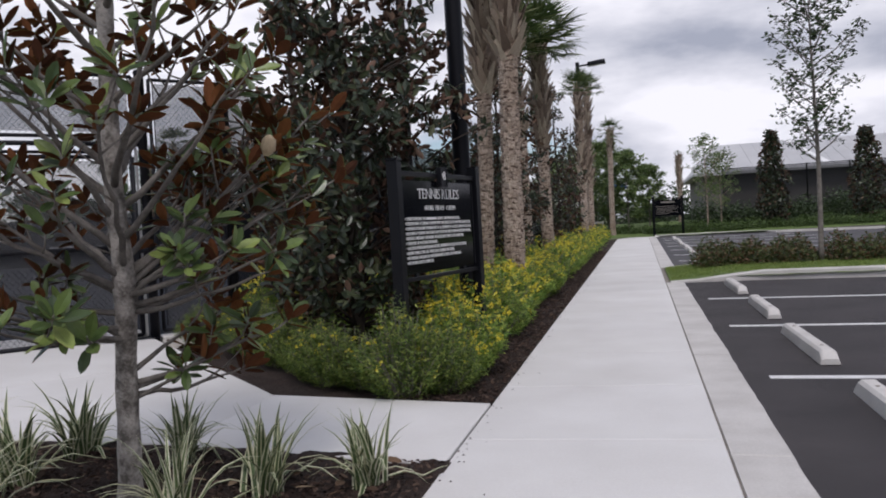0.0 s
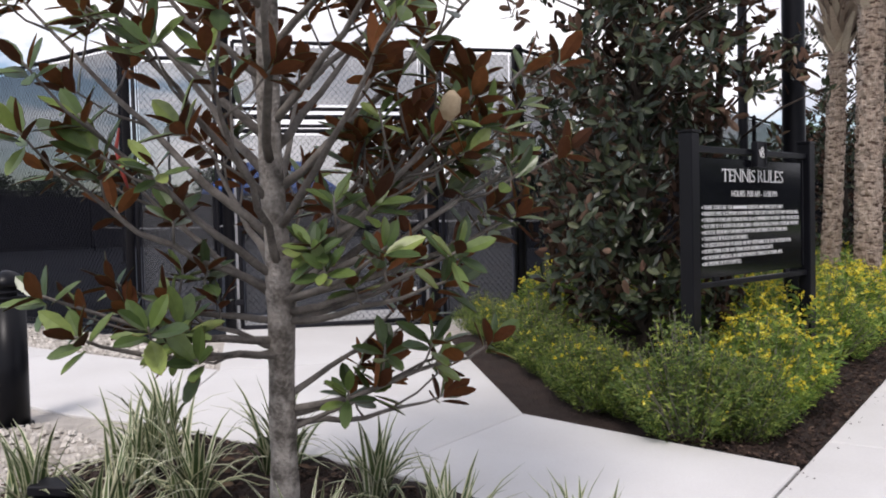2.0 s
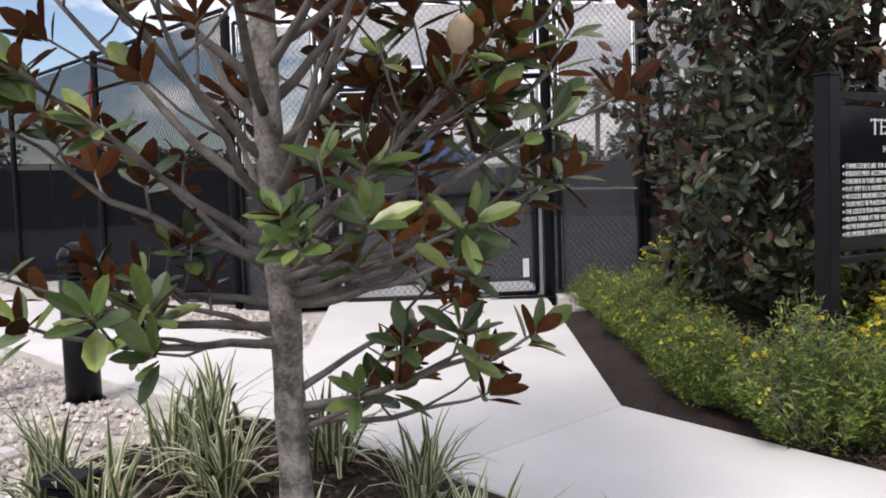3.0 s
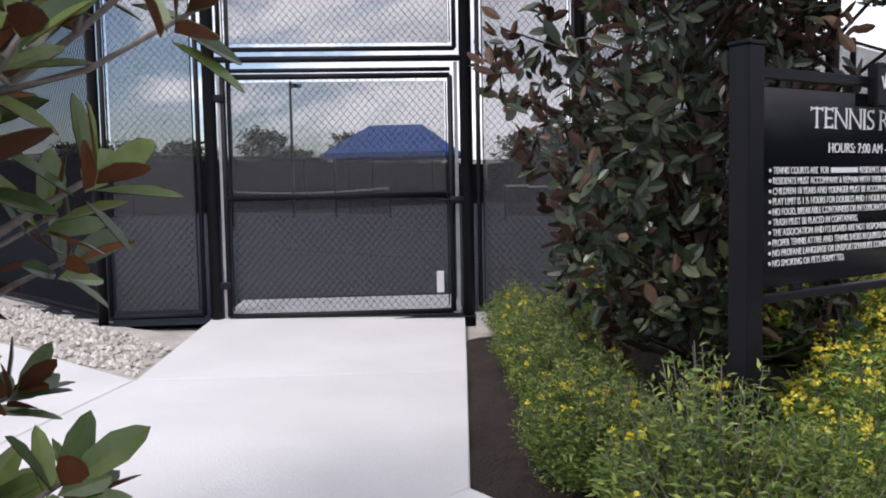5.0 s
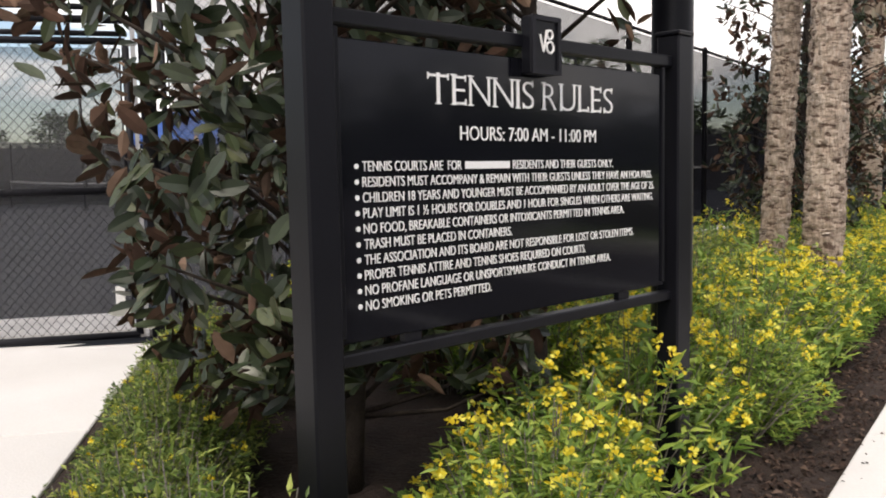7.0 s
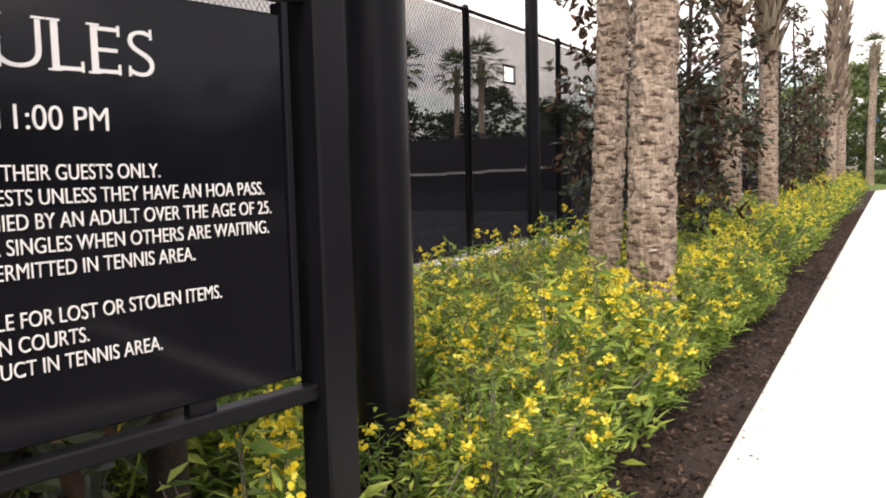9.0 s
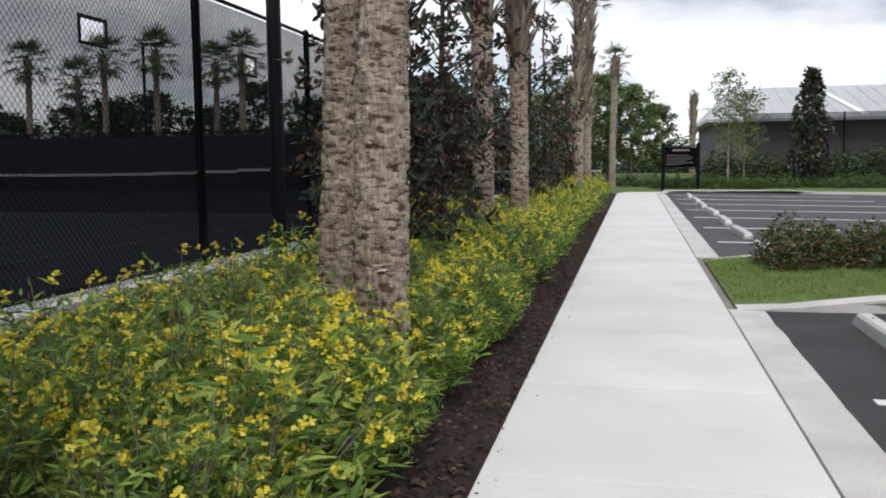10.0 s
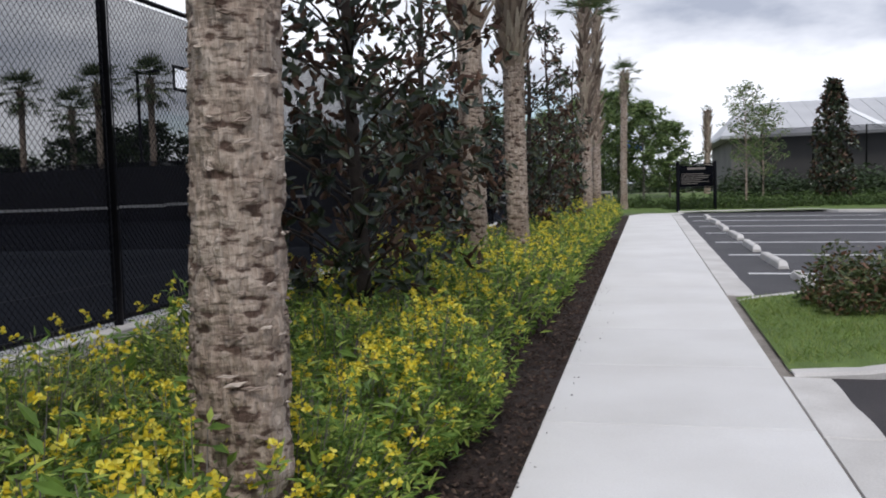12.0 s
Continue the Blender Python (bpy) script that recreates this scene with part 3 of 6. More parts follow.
def fence_run(p, q, spans, z0, z1, posts=(True, True), screen=(0.06, None), mid=None, side=1, link=True, vents=None):
    """A stretch of fence from p to q of equal spans. The windscreen hangs on the court side."""
    p, q = Vector(p), Vector(q)
    L = (q - p).length
    f = thing("fence", "tall black chain link fence with dark woven windscreen", "fence", "court fence", at=along(p, q))
    s = L / spans
    top = z0 + screen[1] if screen[1] else z1 - 0.055
    for k in range(spans + 1):
        if (k == 0 and not posts[0]) or (k == spans and not posts[1]):
            continue
        fence_post(f, k * s, z0 - 0.1, z1)
    for k in range(spans):
        a, b = k * s + 0.04, (k + 1) * s - 0.04
        for z in (z1 - 0.03, z0 + 0.09) + ((mid,) if mid else ()):
            part("rail", Geo().tube([(a, 0, z), (b, 0, z)], [0.021, 0.021], 10), BLACK_DULL, f, "", True)
        if link:
            part("chain_link", wires(Geo(), s - 0.10, z0 + 0.03, z1 - 0.01).mesh("chain_link", WIRE), None, f).matrix_basis = pose(k * s + 0.05, -0.024 * side, 0)
        hole = None
        if vents and k in vents:
            u, w = vents[k][0] + 0.0675, vents[k][1]
            hole = (u - 0.16, u + 0.16, w - 0.09, w + 0.09)
            vf = Geo()
            for x0, x1, h0, h1 in ((-0.195, 0.195, 0.09, 0.12), (-0.195, 0.195, -0.12, -0.09), (-0.195, -0.16, -0.09, 0.09), (0.16, 0.195, -0.09, 0.09)):
                vf.box(u + x0, u + x1, 0.016, 0.022, w + h0, w + h1)
            part("vent_frame", vf, BLACK_DULL, f, "black webbing round a cut-out in the windscreen").matrix_basis = pose(k * s + 0.0025, 0.014, 0)
        part("windscreen", sag(s - 0.005, z0 + screen[0], top, hole).mesh("windscreen", SCREEN), None, f).matrix_basis = pose(k * s + 0.0025, 0.044 * side, 0)
        for xx in (k * s + 0.055, (k + 1) * s - 0.055):
            g = Geo().tube([(xx, -0.02, z0 + 0.05), (xx, -0.02, z1 - 0.05)], [0.006, 0.006], 6)
            for i in range(int((z1 - z0) / 0.38)):
                g.tube([(xx - 0.028, -0.01, z0 + 0.25 + 0.38 * i), (xx + 0.028, -0.01, z0 + 0.25 + 0.38 * i)], [0.0065, 0.0065], 6)
            part("tension_bar", g, BLACK_DULL, f)
    return f


def sag(length, z0, z1, hole=None):
    """A cloth panel with slight billow; hole (x0, x1, z0, z1) leaves a cut-out in it."""
    g = Geo()
    us, ws = list(np.linspace(0, length, 15)), list(np.linspace(z0, z1, 11))
    if hole:
        us, ws = sorted(us + list(hole[:2])), sorted(ws + list(hole[2:]))
    vs = []
    for zz in ws:
        for x in us:
            u, w = x / length, (zz - z0) / (z1 - z0)
            vs.append((x, 0.012 * math.sin(math.pi * u) * math.sin(math.pi * w) * (1 + 0.6 * noise.noise(Vector((u * 4, w * 4, length)))), zz))
    n = len(us)
    fs = []
    for j in range(len(ws) - 1):
        for i in range(n - 1):
            if hole and hole[0] < (us[i] + us[i + 1]) / 2 < hole[1] and hole[2] < (ws[j] + ws[j + 1]) / 2 < hole[3]:
                continue
            fs.append((j * n + i, j * n + i + 1, (j + 1) * n + i + 1, (j + 1) * n + i))
    return g.add(vs, fs)


Z_SIDE, Z_GATE = 0.32, 0.22
# along the sidewalk
fence_run((CORNER.x, CORNER.y), (CORNER.x - 0.05, CORNER.y + 2.95 * 8), 8, Z_SIDE, TOP + 0.05, posts=(False, True),
          vents={k: (1.33 - 0.06 * k if k else 1.40, 2.42 + 0.04 * k) for k in range(4)})
fence_run((CORNER.x - 0.05, CORNER.y + 2.95 * 8), (CORNER.x - 0.1, 46.5), 5, Z_SIDE, TOP + 0.05, posts=(False, True), link=False)
# to the west
fence_run((-22.7, 6.08), (LEFT_POST.x, LEFT_POST.y), 5, Z_GATE, TOP, posts=(True, False))
# opposite sides
fence_run((-40, 45.5), (-4.9, 46.2), 8, Z_GATE, TOP + 0.1, link=False)
fence_run((-40, 6.0), (-40, 45.5), 8, Z_GATE, TOP + 0.1, posts=(True, False), link=False)
# solid dark screens behind the far courts
g = Geo().box(-39.9, -5.2, 45.60, 45.64, 0.25, 2.9)
whole("court_backdrop_screen", g, BLACK_DULL, "black opaque screen on the far court fence", "windscreen", kind="structure")
g = Geo().box(-40.12, -40.08, 6.2, 45.4, 0.25, 2.9)
whole("court_backdrop_screen", g, BLACK_DULL, "black opaque screen on the west court fence", "windscreen", kind="structure")
# concrete strip under the side fence
g = Geo().box(CORNER.x - 0.17, CORNER.x + 0.15, CORNER.y - 0.1, 46.5, -0.1, Z_SIDE + 0.03, 0, 0.015)
whole("fence_footing", g, KERB, "grey concrete strip under the fence", "footing", kind="structure")
g = Geo().box(0, 0.86, -0.12, 0.14, -0.1, 0.035, 0, 0.012)
ob = whole("fence_footing", g, KERB, "grey concrete strip under the fence", "footing", kind="structure", at=along(GR, CORNER, Z_GATE - 0.03) @ pose(0.05, 0, 0))

# ---------------------------------------------------------------- gate in the cut corner
gate = thing("fence_gate", "closed black chain link gate with dark windscreen and pale tag", "gate", at=along(LEFT_POST, CORNER))
XL, XR, XC = 0.92, 0.92 + (GR - GL).length, 0.92 + 3.06
fence_post(gate, 0, Z_GATE - 0.1, 2.98, 0.04)
fence_post(gate, XL, Z_GATE - 0.1, TOP + 0.08, 0.052)
fence_post(gate, XR, Z_GATE - 0.1, TOP + 0.08, 0.052)
fence_post(gate, XC, Z_GATE - 0.1, TOP + 0.04, 0.042)


def frame_panel(parent, name, x0, x1, z0, z1, r=0.02, mid=None, screen=None, inset=0.045):
    """A welded pipe frame with chain link and windscreen."""
    pn = part(name, Geo().tube([(x0, 0, z0), (x0, 0, z1)], [r, r], 10).tube([(x1, 0, z0), (x1, 0, z1)], [r, r], 10)
              .tube([(x0, 0, z1), (x1, 0, z1)], [r, r], 10).tube([(x0, 0, z0), (x1, 0, z0)], [r, r], 10), BLACK_DULL, parent, "", True)
    if mid:
        part("mid_rail", Geo().tube([(x0, 0, mid), (x1, 0, mid)], [r, r], 10), BLACK_DULL, pn, "", True)
    a, b = x0 + inset, x1 - inset
    part("chain_link", wires(Geo(), b - a, z0 + 0.03, z1 - 0.03).mesh("chain_link", WIRE), None, pn).matrix_basis = pose(a, -0.024, 0)
    sz = screen or (z0 + 0.05, z1 - 0.04)
    part("windscreen", sag(b - a, *sz).mesh("windscreen", SCREEN_SUNLIT), None, pn).matrix_basis = pose(a, 0.028, 0)
    for xx in (a - 0.008, b + 0.008):
        part("tension_bar", Geo().tube([(xx, -0.02, z0 + 0.05), (xx, -0.02, z1 - 0.05)], [0.006, 0.006], 6), BLACK_DULL, pn)
    return pn


frame_panel(gate, "side_panel", 0.07, XL - 0.10, Z_GATE + 0.06, 2.92)
frame_panel(gate, "side_panel", XR + 0.10, XC - 0.06, Z_GATE + 0.06, TOP)
frame_panel(gate, "transom_panel", XL + 0.09, XR - 0.09, 2.44, TOP + 0.02)
part("transom_rail", Geo().tube([(XL, 0, 2.36), (XR, 0, 2.36)], [0.026, 0.026], 10), BLACK_DULL, gate, "", True)
leaf = frame_panel(gate, "gate_leaf", XL + 0.11, XR - 0.13, Z_GATE + 0.04, 2.22, 0.024, 1.24, (Z_GATE + 0.19, 2.18))
part("lower_rail", Geo().tube([(XL + 0.11, 0, 2.27), (XR - 0.13, 0, 2.27)], [0.018, 0.018], 10), BLACK_DULL, leaf, "", True)
whole("gate_apron", Geo().box(XL + 0.05, XR - 0.05, 0.10, 0.95, -0.1, 0.016, 0, 0.01), KERB, "pale concrete apron inside the gate", "apron", kind="structure", at=along(LEFT_POST, CORNER, Z_GATE))
for x in (XL + 0.062, XR - 0.098):
    part("post_strip", Geo().box(x, x + 0.030, 0.004, 0.012, Z_GATE + 0.02, 2.33, 0, 0.002), STEEL, gate, "pale galvanised strip beside the gate leaf")
for z in (0.52, 2.05):
    part("hinge", Geo().box(XL + 0.02, XL + 0.13, -0.035, 0.035, z - 0.03, z + 0.03, 0, 0.008), BLACK_DULL, gate)
part("tag", Geo().box(XR - 0.27, XR - 0.21, -0.034, -0.028, 0.42, 0.60, 0, 0.002), GREY_PLATE, leaf, "small pale plate low on the gate")
g = Geo().box(XR - 0.15, XR - 0.03, -0.05, 0.03, 1.16, 1.22, 0, 0.008).tube([(XR - 0.14, -0.05, 1.19), (XR - 0.14, -0.10, 1.19), (XR - 0.25, -0.10, 1.19)], [0.01, 0.01, 0.01], 8)
part("latch", g, BLACK_DULL, leaf, "", True)

# ---------------------------------------------------------------- rules sign
S0, S1 = Vector((-1.845, 6.34)), Vector((-1.53, 7.88))
SL = (S1 - S0).length


def letters(text, size, width, bold=0.0):
    cu = bpy.data.curves.new("letters", "FONT")
    cu.body, cu.size, cu.offset, cu.extrude, cu.align_x = text, size, bold, 0.0012, "LEFT"
    ob = bpy.data.objects.new("letters", cu)
    scene.collection.objects.link(ob)
    me = bpy.data.meshes.new_from_object(ob.evaluated_get(bpy.context.evaluated_depsgraph_get()))
    bpy.data.objects.remove(ob)
    me.name = "letters"
    xs = [v.co.x for v in me.vertices]
    return me, min(xs), max(xs)


def put_text(sign, text, u, z, cap, width=None, xs=1.0, name="lettering", bold=0.0):
    """Lettering of a given cap height on the sign's face, from u along it; width or xs sets how condensed it is."""
    size = cap / 0.70
    me, a, b = letters(text, size, width, bold)
    k = width / (b - a) if width else xs
    me.materials.clear()
    me.materials.append(WHITE)
    ob = part(name, me, None, sign)
    ob.matrix_basis = pose(u - a * k, -0.0135, z, 90, 0, 0) @ Matrix.Diagonal((k, 1, 1, 1))
    return (b - a) * k


def roman_title(sign, text, u, z, cap, width):
    """Title in roman capitals, letter by letter: fine strokes, heavier stems and small serifs."""
    size, gap_, space = cap / 0.70, 0.0165, 0.042
    made = [None if ch == " " else letters(ch, size, None, -0.0020) for ch in text]
    natural = sum(b - a for a, b in ((m[1], m[2]) for m in made if m))
    free = width - space - gap_ * (len(text) - 2)
    k = free / natural
    stems = {"T": (0.5,), "E": (0.0,), "I": (0.5,), "R": (0.0,), "U": (0.0,), "L": (0.0,)}
    feet = {"T": ((0.5, 0),), "E": ((0, 0), (0, 1)), "N": ((0, 0), (0, 1), (1, 1)), "I": ((0.5, 0), (0.5, 1)), "R": ((0, 0), (0, 1)), "U": ((0, 1), (1, 1)), "L": ((0, 0), (0, 1))}
    ticks = {"T": ((0, 1), (1, 1)), "E": ((1, 0), (1, 1)), "L": ((1, 0),), "S": ((0.06, 0), (0.90, 1))}
    for ch, m in zip(text, made):
        if m is None:
            u += space - gap_
            continue
        me, a, b = m
        w = (b - a) * k
        g = Geo().add([tuple(v.co) for v in me.vertices], [tuple(p.vertices) for p in me.polygons])
        bpy.data.meshes.remove(me)
        for x in stems.get(ch, ()):
            x0 = a * k + x * w - (0.0055 if x else 0.0)
            g.box(x0 / k, (x0 + 0.0115) / k, 0, cap, -0.001, 0.0016)
        for x, top in feet.get(ch, ()):
            c = a * k + x * w + (0.0045 if x == 0 else -0.003 if x == 1 else 0.0)
            z0 = cap - 0.0035 if top else 0
            g.box((c - 0.011) / k, (c + 0.011) / k, z0, z0 + 0.0035, -0.001, 0.0019)
        for x, top in ticks.get(ch, ()):
            c = a * k + x * w
            z0 = cap - 0.018 if top else 0
            g.box((c - 0.002) / k, (c + 0.002) / k, z0, z0 + 0.018, -0.001, 0.0021)
        ob = part("title_letter", g, WHITE, sign)
        ob.matrix_basis = pose(u - a * k, -0.0135, z, 90, 0, 0) @ Matrix.Diagonal((k, 1, 1, 1))
        u += w + gap_


def split_letters(sign, text, u, z, cap, width, bold=0.0):
    """A line of lettering with each character's outline as a part of its own."""
    me, a, b = letters(text, cap / 0.70, None, bold)
    k = width / (b - a)
    group = list(range(len(me.vertices)))

    def root(i):
        while group[i] != i:
            group[i] = group[group[i]]
            i = group[i]
        return i

    for p in me.polygons:
        r = root(p.vertices[0])
        for v in p.vertices[1:]:
            group[root(v)] = r
    sets = {}
    for p in me.polygons:
        sets.setdefault(root(p.vertices[0]), []).append(tuple(p.vertices))
    for faces in sets.values():
        ids = sorted({v for f in faces for v in f})
        at = {v: i for i, v in enumerate(ids)}
        g = Geo().add([tuple(me.vertices[v].co) for v in ids], [tuple(at[v] for v in f) for f in faces])
        part("hours_letter", g, WHITE, sign).matrix_basis = pose(u - a * k, -0.0135, z, 90, 0, 0) @ Matrix.Diagonal((k, 1, 1, 1))
    bpy.data.meshes.remove(me)


def rules_sign(m, detail=True):
    s = thing("rules_sign", "black wooden tennis rules sign with white lettering on two posts" if detail else "black sign board on two posts beside the walk", "sign", at=m)
    for x in (0, SL + 0.035):
        p = part("post", Geo().box(x - 0.046, x + 0.046, -0.046, 0.046, -0.05, 1.79, 0, 0.006), BLACK, s)
        part("post_cap", Geo().box(x - 0.052, x + 0.052, -0.052, 0.052, 1.79, 1.805, 0, 0.004), BLACK, p)
    part("panel", Geo().box(0.05, SL - 0.05, -0.012, 0.012, 0.885, 1.645, 0, 0.003), PANEL, s, "glossy black panel")
    for z0, z1 in ((1.675, 1.715), (0.825, 0.86)):
        part("rail", Geo().box(0.047, SL - 0.012, -0.022, 0.022, z0, z1, 0, 0.004), BLACK, s)
    for x in (0.30, SL - 0.30):
        part("spacer", Geo().box(x - 0.03, x + 0.03, -0.01, 0.01, 0.86, 0.885), BLACK, s)
    for x in (0.066, SL - 0.066):
        part("panel_bracket", Geo().box(x - 0.008, x + 0.008, -0.02, 0.02, 0.90, 1.67, 0, 0.002), BLACK, s)
    if not detail:
        part("name_bar", Geo().box(0.40, 1.18, -0.0145, -0.0125, 1.50, 1.57), JOINT, s, "pale bar in place of a title")
        for k, w in enumerate((1.0, 1.22, 1.15, 0.9, 1.2, 0.7)):
            part("text_bar", Geo().box(0.14, 0.14 + w, -0.0145, -0.0125, 1.335 - 0.07 * k, 1.352 - 0.07 * k), JOINT, s)
        return s
    box_ = part("emblem_box", Geo().box(0.745, 0.875, -0.055, -0.012, 1.597, 1.767, 0, 0.006), BLACK, s)
    part("emblem_rim", Geo().box(0.745, 0.875, -0.062, -0.055, 1.597, 1.61).box(0.745, 0.875, -0.062, -0.055, 1.753, 1.767)
         .box(0.745, 0.758, -0.062, -0.055, 1.61, 1.753).box(0.862, 0.875, -0.062, -0.055, 1.61, 1.753), BLACK_DULL, box_)
    e = Geo()
    e.tube([(0.782, -0.057, 1.712), (0.798, -0.057, 1.662)], [0.004, 0.003], 6).tube([(0.798, -0.057, 1.662), (0.813, -0.057, 1.727)], [0.003, 0.004], 6)
    ring = [(0.827 + 0.013 * math.cos(a), -0.057, 1.714 + 0.013 * math.sin(a)) for a in np.linspace(0, 2 * math.pi, 13)]
    ring2 = [(0.828 + 0.016 * math.cos(a), -0.057, 1.677 + 0.017 * math.sin(a)) for a in np.linspace(0, 2 * math.pi, 13)]
    e.tube(ring, [0.0035] * 13, 6).tube(ring2, [0.0035] * 13, 6)
    part("emblem", e, WHITE, box_, "white interlaced emblem")
    roman_title(s, "TENNIS RULES", 0.37, 1.496, 0.084, 0.85)
    split_letters(s, "HOURS: 7:00 AM - 11:00 PM", 0.488, 1.400, 0.040, 0.622, -0.0002)
    rows = ["TENNIS COURTS ARE  FOR @ RESIDENTS AND THEIR GUESTS ONLY.",
            "RESIDENTS MUST ACCOMPANY & REMAIN WITH THEIR GUESTS UNLESS THEY HAVE AN HOA PASS.",
            "CHILDREN 18 YEARS AND YOUNGER MUST BE ACCOMPANIED BY AN ADULT OVER THE AGE OF 25.",
            "PLAY LIMIT IS 1 \u00bd HOURS FOR DOUBLES AND 1 HOUR FOR SINGLES WHEN OTHERS ARE WAITING.",
            "NO FOOD, BREAKABLE CONTAINERS OR INTOXICANTS PERMITTED IN TENNIS AREA.",
            "TRASH MUST BE PLACED IN CONTAINERS.",
            "THE ASSOCIATION AND ITS BOARD ARE NOT RESPONSIBLE FOR LOST OR STOLEN ITEMS.",
            "PROPER TENNIS ATTIRE AND TENNIS SHOES REQUIRED ON COURTS.",
            "NO PROFANE LANGUAGE OR UNSPORTSMANLIKE CONDUCT IN TENNIS AREA.",
            "NO SMOKING OR PETS PERMITTED."]
    XS = 0.785
    for i, t in enumerate(rows):
        z = 1.318 - i * 0.0394
        part("bullet", Geo().tube([(0.122, -0.0145, z + 0.0125), (0.122, -0.0125, z + 0.0125)], [0.007, 0.007], 10), WHITE, s)
        if "@" in t:
            a, b = t.split("@")
            w = put_text(s, a, 0.14, z, 0.026, xs=XS, bold=-0.0001)
            u = 0.14 + w + 0.014
            part("name_bar", Geo().box(u, u + 0.185, -0.0145, -0.0125, z + 0.002, z + 0.023), WHITE, s, "white bar in place of a name")
            put_text(s, b.strip(), u + 0.199, z, 0.026, xs=XS, bold=-0.0001)
        else:
            put_text(s, t, 0.14, z, 0.026, xs=XS, bold=-0.0001)
    return s


rules_sign(along(S0, S1, 0.0))

# ---------------------------------------------------------------- light poles
def light_pole(x, y, z, h, r, label, head=0.0, arm=None):
    p = thing("light_pole", label, "light pole", at=pose(x, y, z))
    part("shaft", Geo().tube([(0, 0, -0.1), (0, 0, 0.3), (0, 0, h * 0.5), (0, 0, h)], [r, r, r * 0.96, r * 0.9], 24), BLACK, p, "", True)
    part("base_cover", Geo().tube([(0, 0, -0.05), (0, 0, 0.05), (0, 0, 0.07)], [r * 1.9, r * 1.9, r * 1.2], 24), BLACK_DULL, p, "", True)
    if arm is not None:
        dx, dy = arm
        part("arm", Geo().tube([(0, 0, h - 0.15), (dx * 0.6, dy * 0.6, h - 0.12)], [0.035, 0.035], 10), BLACK, p, "", True)
        hd = part("lamp_head", Geo().box(-0.35, 0.35, -0.18, 0.18, -0.06, 0.10, 0, 0.03), BLACK, p)
        hd.matrix_basis = pose(dx, dy, h - 0.10, 0, -6, math.degrees(math.atan2(dy, dx)))
        part("lens", Geo().box(-0.28, 0.24, -0.14, 0.14, -0.066, -0.061), GREY_PLATE, hd)
    return p


light_pole(-1.745, 8.50, 0.02, 9.0, 0.091, "thick round black light pole beside the sign", arm=(1.0, 0))
light_pole(-4.42, 16.3, 0.25, 9.0, 0.085, "round black court light pole by the fence", arm=(-1.0, 0))
light_pole(-2.1, 34.2, 0.1, 7.4, 0.09, "black parking light pole among the palms", arm=(0.75, 0))
light_pole(-22.2, 15.9, 0.22, 9.0, 0.07, "slim black court light pole inside the fence", arm=(0.9, 0))
light_pole(-29.5, 22.9, 0.22, 5.5, 0.06, "short black court light pole inside the fence", arm=(-0.5, 0.6))
light_pole(-26.2, 48.6, 0.10, 7.9, 0.09, "black light pole among palms beyond the courts", arm=(0.9, 0))


def bollard(x, y, z):
    b = thing("bollard", "round black bollard light with a domed top in gravel", "bollard", "bollards", at=pose(x, y, z))
    part("body", Geo().tube([(0, 0, -0.1), (0, 0, 0.70)], [0.096, 0.096], 28), BLACK, b, "", True)
    g = Geo()
    for k in range(3):
        z0 = 0.715 + 0.035 * k
        g.tube([(0, 0, z0), (0, 0, z0 + 0.012)], [0.094, 0.094], 28)
    g.tube([(0, 0, 0.69), (0, 0, 0.83)], [0.05, 0.05], 16)
    part("louvre", g, BLACK_DULL, b)
    part("dome", Geo().tube([(0, 0, 0.82), (0, 0, 0.845), (0, 0, 0.875), (0, 0, 0.90), (0, 0, 0.912)], [0.098, 0.096, 0.078, 0.045, 0.01], 28), BLACK, b, "", True)
    part("base_plate", Geo().tube([(0, 0, 0.0), (0, 0, 0.02)], [0.115, 0.115], 24), BLACK_DULL, b)
    return b


bollard(-4.93, 3.72, 0.15)
bollard(-5.42, 3.27, 0.17)

# low concrete edging and a ground light at the end of the gravel
g = Geo().box(-0.07, 0.07, -1.3, 1.3, -0.15, 0.06, 0, 0.02)
whole("edging", g, KERB, "grey concrete edging between gravel and mulch", "edging", kind="structure", at=pose(-3.72, 1.95, slope(-3.7), 0, 0, 24))
gl = thing("ground_light", "small black box light set in gravel", "ground light", at=pose(-3.22, 3.02, slope(-3.2) + 0.01, 0, 0, 30))
part("housing", Geo().box(-0.075, 0.075, -0.055, 0.055, -0.02, 0.17, 0, 0.012), BLACK, gl)
part("lid", Geo().box(-0.085, 0.085, -0.065, 0.065, 0.17, 0.21, 0, 0.006), BLACK_DULL, gl)

pv = thing("pipe_stub", "short white plastic pipe stub at the edge of the gravel", "pipe", at=pose(-3.50, 2.96, slope(-3.5) + 0.03, 0, 0, 35))
part("pipe", Geo().tube([(-0.10, 0, 0), (0.06, 0, 0.004)], [0.027, 0.027], 14), WHITE, pv, "", True)
part("elbow", Geo().tube([(-0.10, 0, 0.0), (-0.14, 0, 0.01), (-0.15, 0, 0.05), (-0.15, 0, 0.08)], [0.034, 0.036, 0.034, 0.034], 14), WHITE, pv, "", True)

# ---------------------------------------------------------------- plants
def rand_dirs(n, zmin=-1.0, zmax=1.0):
    z = rng.uniform(zmin, zmax, n)
    a = rng.uniform(0, 2 * np.pi, n)
    r = np.sqrt(1 - z * z)
    return np.stack([r * np.cos(a), r * np.sin(a), z], 1)


